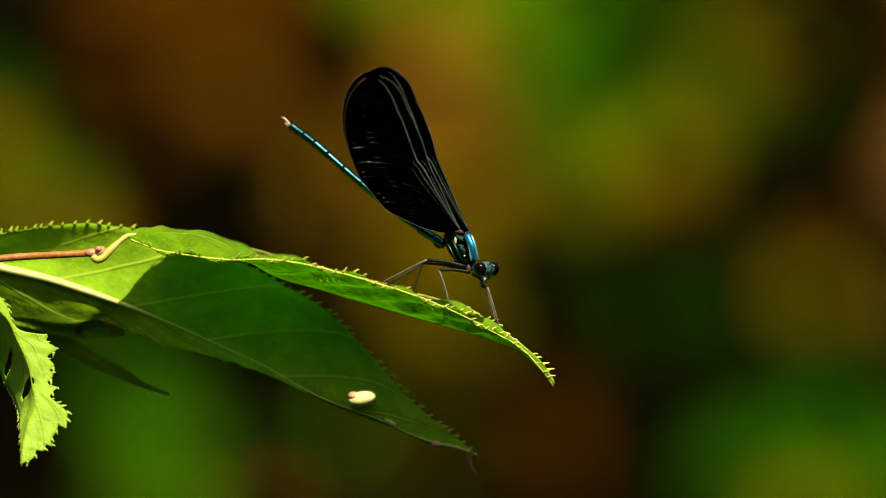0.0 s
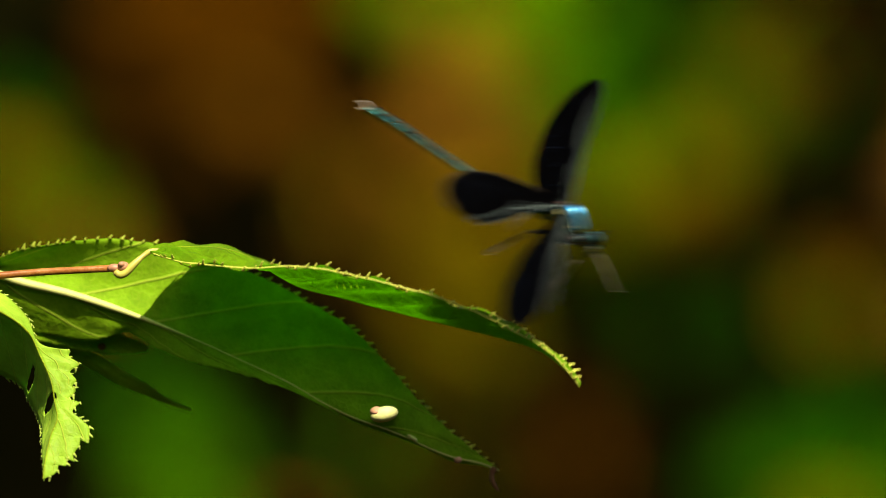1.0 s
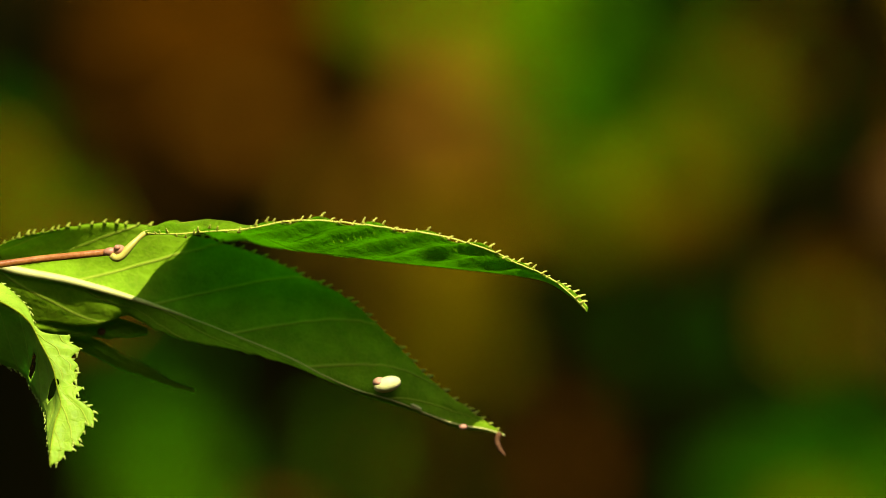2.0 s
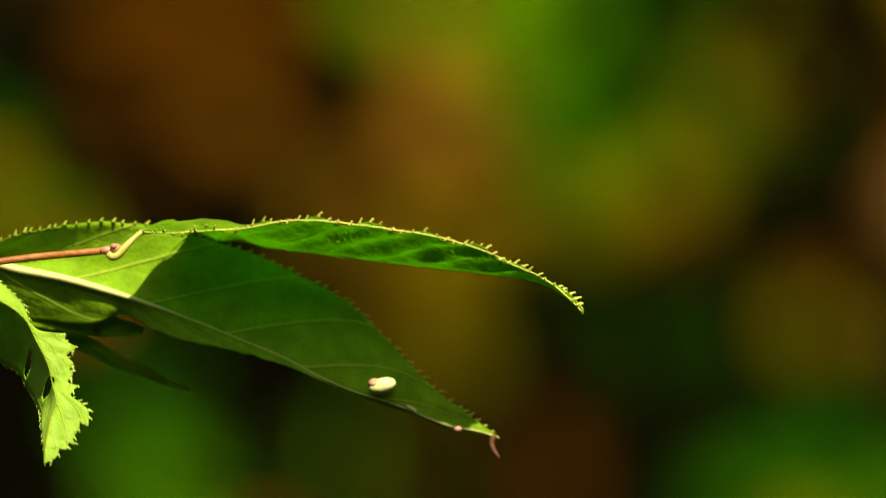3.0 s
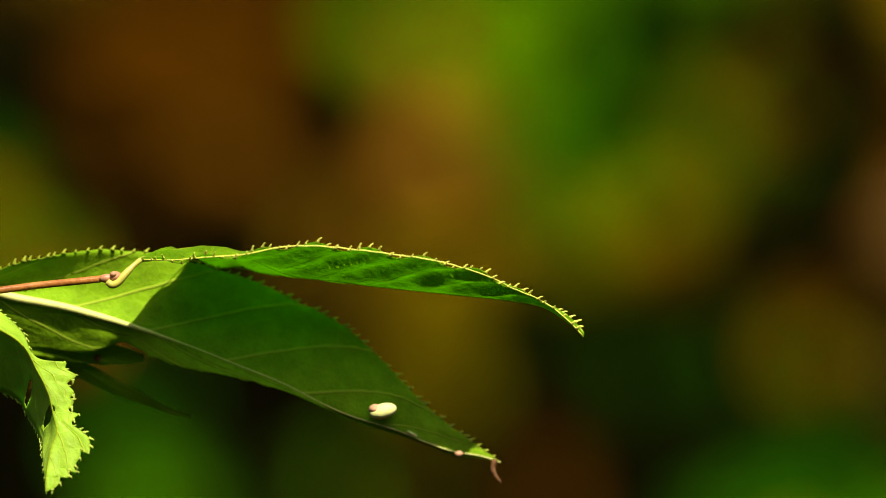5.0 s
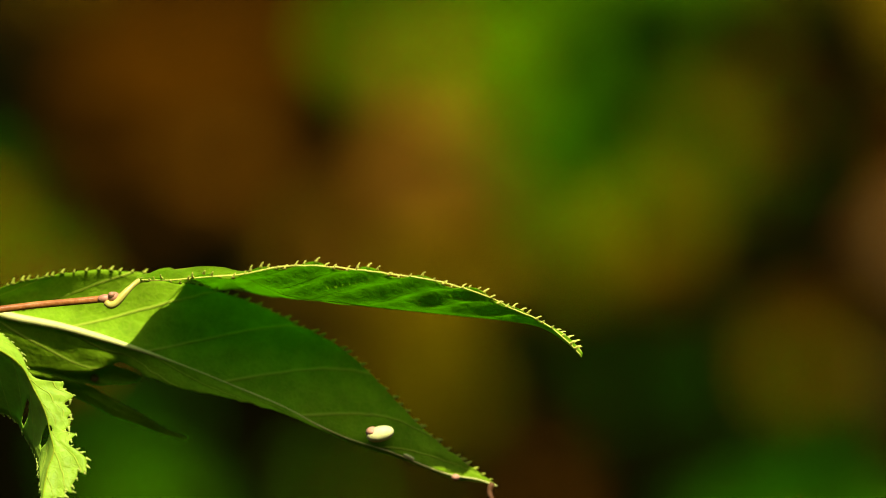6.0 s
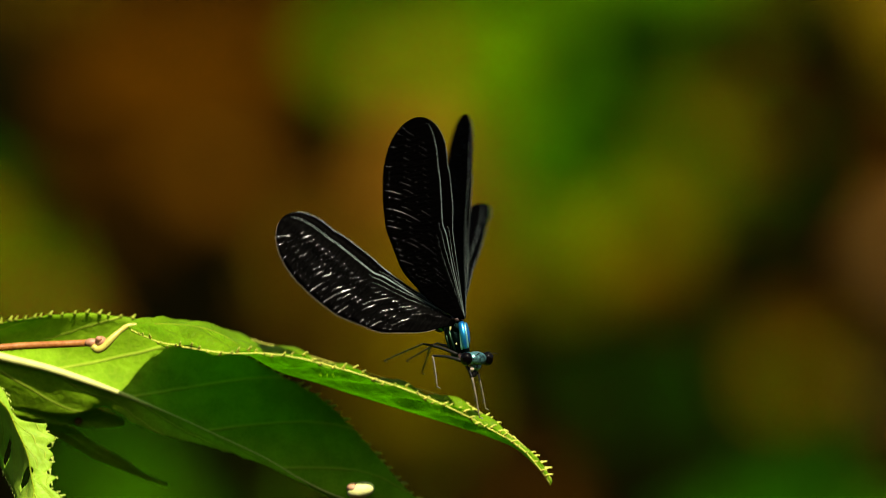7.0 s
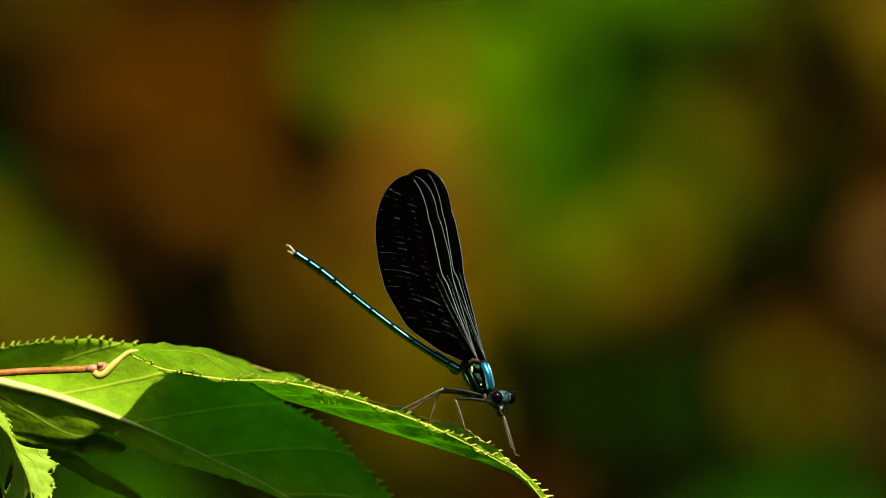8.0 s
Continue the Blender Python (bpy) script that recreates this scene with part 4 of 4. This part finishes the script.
        for k in range(26):
            start, line = 0.06 + 0.8 * k / 25, []
            for q in range(15):
                f = q / 14
                u = min(0.985, start + (0.30 - 0.13 * k / 25) * f * (1 - 0.35 * f))
                at = min(range(len(edge)), key=lambda e: abs(edge[e][0] / length - u))
                x, a, b = edge[at]
                share = 0.3 + 0.68 * f
                line.append(Vector((u * length, a + (b - a) * share, crease(x, share))))
            tube(vb, spline([tuple(p) for p in line[::2]], 24), [0.010 + (0.03 + 0.07 * q / 23 * min(1, k / 8)) * max(0.0, noise.noise((q * 0.12, k * 3.7, 1)) + 0.02) for q in range(24)], 8, 0.3, (0, 0, 1))
        tagged(part("vein_net", vb, VEIN_DARK, w), kind="stuff")
        if name == "hindwing":
            vb = bmesh.new()
            tube(vb, [Vector((x, b, crease(x, 0.999))) for x, a, b in edge[2:]], 0.032, 5)
            part("wing_rim", vb, LEG, w, "thin pale trailing rim")
        wings.append(w)
    return root, first, legs, wings


DAMSELFLY, ABDOMEN, LEGS, WINGS = build_damselfly()
WING_BASES = [Vector((1.55, -0.50, 3.30)), Vector((0.35, -1.00, 3.00)), Vector((1.0, 0.50, 3.30)), Vector((-0.6, 1.00, 3.00))]
ABDOMEN_BASE = Vector((-2.98, 0.00, 1.30))


# ---- what moves ----
def swing(dx, dz, turn, pivot, roll=0.0, axis=(1, 0, 0)):
    """A shift in tenths of a millimetre, with a turn in the upright plane about a pivot in millimetres."""
    p = Vector(pivot) * MM
    r = Matrix.Rotation(radians(turn), 4, "Y") @ Matrix.Rotation(radians(roll), 4, Vector(axis))
    return Matrix.Translation(Vector((dx * 1e-4, 0, -dz * 1e-4)) + p) @ r @ Matrix.Translation(-p)


NODE = (-60.4, 1.0, -0.8)


def twig_pose(dx, dz, turn):
    return Matrix.Translation((0, 0, EYE)) @ swing(dx, dz, turn, NODE)


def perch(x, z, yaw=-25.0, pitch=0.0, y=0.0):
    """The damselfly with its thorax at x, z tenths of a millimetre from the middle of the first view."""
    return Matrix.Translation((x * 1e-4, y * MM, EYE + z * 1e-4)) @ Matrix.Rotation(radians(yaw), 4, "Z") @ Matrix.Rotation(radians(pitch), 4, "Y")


def wing_pose(body, base, span, chord):
    s = Vector(span).normalized()
    c = Vector(chord)
    c = (c - s * c.dot(s)).normalized()
    nrm = s.cross(c)
    turn = Matrix((s, c, nrm)).transposed()
    local = body.to_3x3().inverted() @ turn
    return Matrix.Translation(base * MM) @ local.to_4x4()


def motions():
    walk(TWIG, [(t, twig_pose(*v)) for t, *v in (
        (0.0, 0, 0, 0), (0.5, 0, 0, 0), (0.9, 0, 0, 0), (1.0, 1, 0, 0.1), (1.2, 8, -28, -1.6), (1.5, 13, -43, -2.7), (1.7, 14, -44, -2.7), (2.2, 20, -60, -2.8),
        (2.8, 20, -86, -2.6), (3.0, 28, -63, -2.2), (3.5, 35, -34, -1.9), (4.0, 35, -49, -1.9), (4.5, 37, -48, -2.8), (5.0, 38, -63, -2.7), (5.7, 44, -50, -2.4),
        (6.3, 48, -44, -1.8), (6.5, 51, -41, -1.3), (7.0, 38, 15, 0.4), (7.5, 35, 47, 0.6), (8.0, 43, 40, 0.7))])
    walk(TOP_LEAF, [(t, swing(0, 0, v, NODE, v * ROLL, (1, 0, -0.2))) for t, v in (
        (0.0, 0), (0.9, 0), (1.0, -1.9), (1.2, -5.0), (1.5, -6.1), (2.2, -6.2), (3.0, -6.3), (3.5, -5.9), (4.0, -6.3), (5.0, -6.4), (6.3, -7.0), (6.5, -5.3),
        (6.7, -2.5), (7.0, 0.7), (7.5, 0.1), (8.0, 0.7))])
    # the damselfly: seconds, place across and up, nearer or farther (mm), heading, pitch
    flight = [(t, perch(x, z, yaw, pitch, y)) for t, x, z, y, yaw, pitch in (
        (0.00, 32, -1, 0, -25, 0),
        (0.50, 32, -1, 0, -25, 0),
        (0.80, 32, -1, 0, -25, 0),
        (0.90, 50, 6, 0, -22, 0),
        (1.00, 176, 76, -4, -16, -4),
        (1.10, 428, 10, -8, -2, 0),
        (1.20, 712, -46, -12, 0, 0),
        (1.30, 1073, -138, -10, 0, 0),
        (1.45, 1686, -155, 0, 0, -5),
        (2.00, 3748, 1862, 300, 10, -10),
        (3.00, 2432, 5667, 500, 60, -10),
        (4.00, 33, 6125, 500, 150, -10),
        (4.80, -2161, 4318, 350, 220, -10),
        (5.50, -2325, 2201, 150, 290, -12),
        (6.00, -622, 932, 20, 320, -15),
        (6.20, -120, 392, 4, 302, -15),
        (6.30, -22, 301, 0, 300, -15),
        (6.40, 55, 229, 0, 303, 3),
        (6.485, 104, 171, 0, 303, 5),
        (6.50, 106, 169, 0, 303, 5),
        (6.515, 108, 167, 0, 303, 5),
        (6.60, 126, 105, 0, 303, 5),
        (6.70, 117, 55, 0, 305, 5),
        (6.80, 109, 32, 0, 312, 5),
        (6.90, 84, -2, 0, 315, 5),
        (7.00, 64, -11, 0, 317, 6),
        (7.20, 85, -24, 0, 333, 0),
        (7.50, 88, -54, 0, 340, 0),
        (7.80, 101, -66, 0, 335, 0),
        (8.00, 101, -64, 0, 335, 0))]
    walk(DAMSELFLY, flight)

    def body_at(t):
        return min(flight, key=lambda row: abs(row[0] - t))[1]

    # each wing: seconds, the way from hinge to tip, the way from leading to trailing edge
    shut0, shut7, shut8 = ((-151, -172, 290), (-297, 40, -130)), ((-141, -110, 331), (-331, 40, -133)), ((-105, 75, 334), (-334, 50, -97))
    closed = [(0.0, shut0), (0.8, shut0)]
    ends = [(7.4, shut7), (7.5, shut7), (7.8, shut8), (8.0, shut8)]
    down_near, up_near = ((-62, -280, -190), (-220, 150, -120)), ((-147, -90, 286), (-280, 60, -140))
    down_far, up_far = ((45, 270, 215), (-200, 110, -90)), ((69, 120, 303), (-300, 50, 60))
    beat = [
        [(0.9, ((-161, -40, 299), (-150, -230, -90))), (0.95, ((-120, -280, 150), (-300, 60, -60))), (1.0, down_near), (1.05, ((-90, -330, 90), (-300, 50, -40))), (1.1, up_near),
         (1.15, ((-90, -330, 90), (-300, 50, -40))), (1.2, down_near), (1.3, up_near), (3.0, up_near), (6.2, ((-180, -60, 290), (-290, 0, -170))),
         (6.3, ((-224, -100, 233), (-150, -300, -190))), (6.4, ((-189, -20, 305), (-280, -120, -170))), (6.5, ((-132, -20, 338), (-330, 0, -128))), (6.6, ((-72, -20, 360), (-330, 0, -60))),
         (6.7, ((-32, -40, 362), (-330, 0, -30))), (6.8, ((-114, -20, 331), (-330, 0, -110))), (6.9, ((-80, -60, 330), (-330, -100, -80))), (7.0, ((-72, 0, 366), (-330, 0, -54))), (7.2, ((-122, -10, 332), (-330, 0, -120)))],
        [(0.9, ((-150, -60, 290), (-150, -230, -90))), (0.95, ((-140, -300, 130), (-280, 100, -60))), (1.0, ((-175, -300, -22), (-120, 150, 150))), (1.05, ((-140, -310, 80), (-280, 100, -60))), (1.1, ((-150, -120, 250), (-280, 60, -140))),
         (1.15, ((-140, -310, 80), (-280, 100, -60))), (1.2, ((-175, -300, -22), (-120, 150, 150))), (1.3, up_near), (3.0, up_near), (6.2, ((-320, -80, 100), (-80, 0, -300))),
         (6.3, ((-335, -60, 12), (-40, -60, -330))), (6.4, ((-257, -100, 167), (-180, -60, -280))), (6.5, ((-336, 10, 172), (-170, -125, -318))), (6.6, ((-274, -20, 221), (-221, -60, -274))),
         (6.7, ((-250, -40, 263), (-200, -200, -230))), (6.8, ((-265, -30, 243), (-200, -120, -230))), (6.9, ((-267, 40, 210), (-210, -150, -267))), (7.0, ((-297, 30, 182), (-190, -118, -285))), (7.2, ((-285, -10, 200), (-200, 0, -285)))],
        [(0.9, ((-60, 30, 340), (-330, 0, -60))), (0.95, ((0, 200, 280), (-300, 60, 0))), (1.0, down_far), (1.05, ((50, 220, 260), (-300, 60, 40))), (1.1, up_far),
         (1.15, ((50, 220, 260), (-300, 60, 40))), (1.2, down_far), (1.3, up_far), (3.0, up_far), (6.2, ((270, 60, 190), (100, 0, -250))),
         (6.3, ((290, 140, 72), (60, 60, -300))), (6.4, ((94, 220, 224), (250, 60, -100))), (6.5, ((107, 240, 213), (150, 230, -80))), (6.6, ((299, 60, 134), (60, 280, -120))),
         (6.7, ((190, 80, 263), (150, 230, -120))), (6.8, ((235, 60, 262), (180, 120, -180))), (6.9, ((60, 40, 335), (-120, 300, 0))), (7.0, ((4, 30, 355), (-130, 300, 0))), (7.2, ((-110, 20, 332), (-330, 0, -120)))],
        [(0.9, ((-90, 50, 335), (-330, 0, -90))), (0.95, ((-30, 240, 240), (-300, 60, 0))), (1.0, ((35, 280, 195), (-120, 160, -130))), (1.05, ((0, 280, 200), (-300, 60, 40))), (1.1, ((40, 150, 290), (-300, 50, 60))),
         (1.15, ((0, 280, 200), (-300, 60, 40))), (1.2, ((35, 280, 195), (-120, 160, -130))), (1.3, up_far), (3.0, up_far), (6.2, ((240, 190, -100), (-150, 60, -250))),
         (6.3, ((228, 110, -205), (-190, 60, -230))), (6.4, ((30, 320, 90), (-250, 60, -60))), (6.5, ((150, 285, -105), (-160, 0, -260))), (6.6, ((130, 290, 100), (60, 90, -300))),
         (6.7, ((133, 290, 109), (60, 90, -300))), (6.8, ((190, 160, 225), (130, 120, -180))), (6.9, ((70, 240, 250), (-200, 200, 0))), (7.0, ((36, 270, 200), (-200, 200, 0))), (7.2, ((-200, 60, 280), (-250, 0, -200)))]]
    for rows in beat:
        at = next(v for t, v in rows if t == 1.0)
        rows.extend(((0.965, at), (1.035, at)))
        if rows is beat[1]:
            for turn in (6.3, 6.5):
                at = next(v for t, v in rows if t == turn)
                rows.extend(((turn - 0.03, at), (turn + 0.03, at)))
        rows.sort(key=lambda row: row[0])
    for k, w in enumerate(WINGS):
        lean = 6 if k > 1 else -6
        rows = []
        for t, (span, chord) in closed + beat[k] + ends:
            folded = t <= 0.8 or t >= 7.4
            if folded:
                span = (span[0] - (9 if t < 1 else 15) * (k % 2), span[1] + lean * (0.7 + 1.7 * (k % 2)), span[2])
            rows.append((t, wing_pose(body_at(t), WING_BASES[k], span, chord)))
        walk(w, rows)
    walk(ABDOMEN, [(t, Matrix.Translation((ABDOMEN_BASE + Vector((0, 0, -0.5 if t < 0.9 else 0))) * MM) @ Matrix.Rotation(radians(a), 4, "Y") @ Matrix.Rotation(radians(b), 4, "Z")) for t, a, b in (
        (0.0, 0.8, 2), (0.8, 0.8, 2), (1.0, 0, 13), (1.3, 0, 13), (5.0, 0, 13), (6.2, -2, -4), (6.3, -2, -4), (6.4, -14, 5), (6.5, -22, 13), (6.8, -22, 13), (7.0, -17, 13), (7.2, -15, 13), (7.5, -12, 13), (7.7, -3, 13), (8.0, 0, 13))])
    trail = (-5, 60, 35, 35, 5, 5)
    dangle = (5, 15, -25, -15, -40, -30)
    for k, leg in enumerate(LEGS):
        hip = leg.location.copy()
        walk(leg, [(t, Matrix.Translation(hip) @ Matrix.Rotation(radians(a), 4, "Y")) for t, a in (
            (0.0, 0), (0.85, 0), (1.0, trail[k]), (1.3, trail[k]), (5.5, trail[k]), (6.2, dangle[k]), (6.5, dangle[k] * 0.8), (6.9, 0), (8.0, 0))])


ROLL = 1.35
motions()
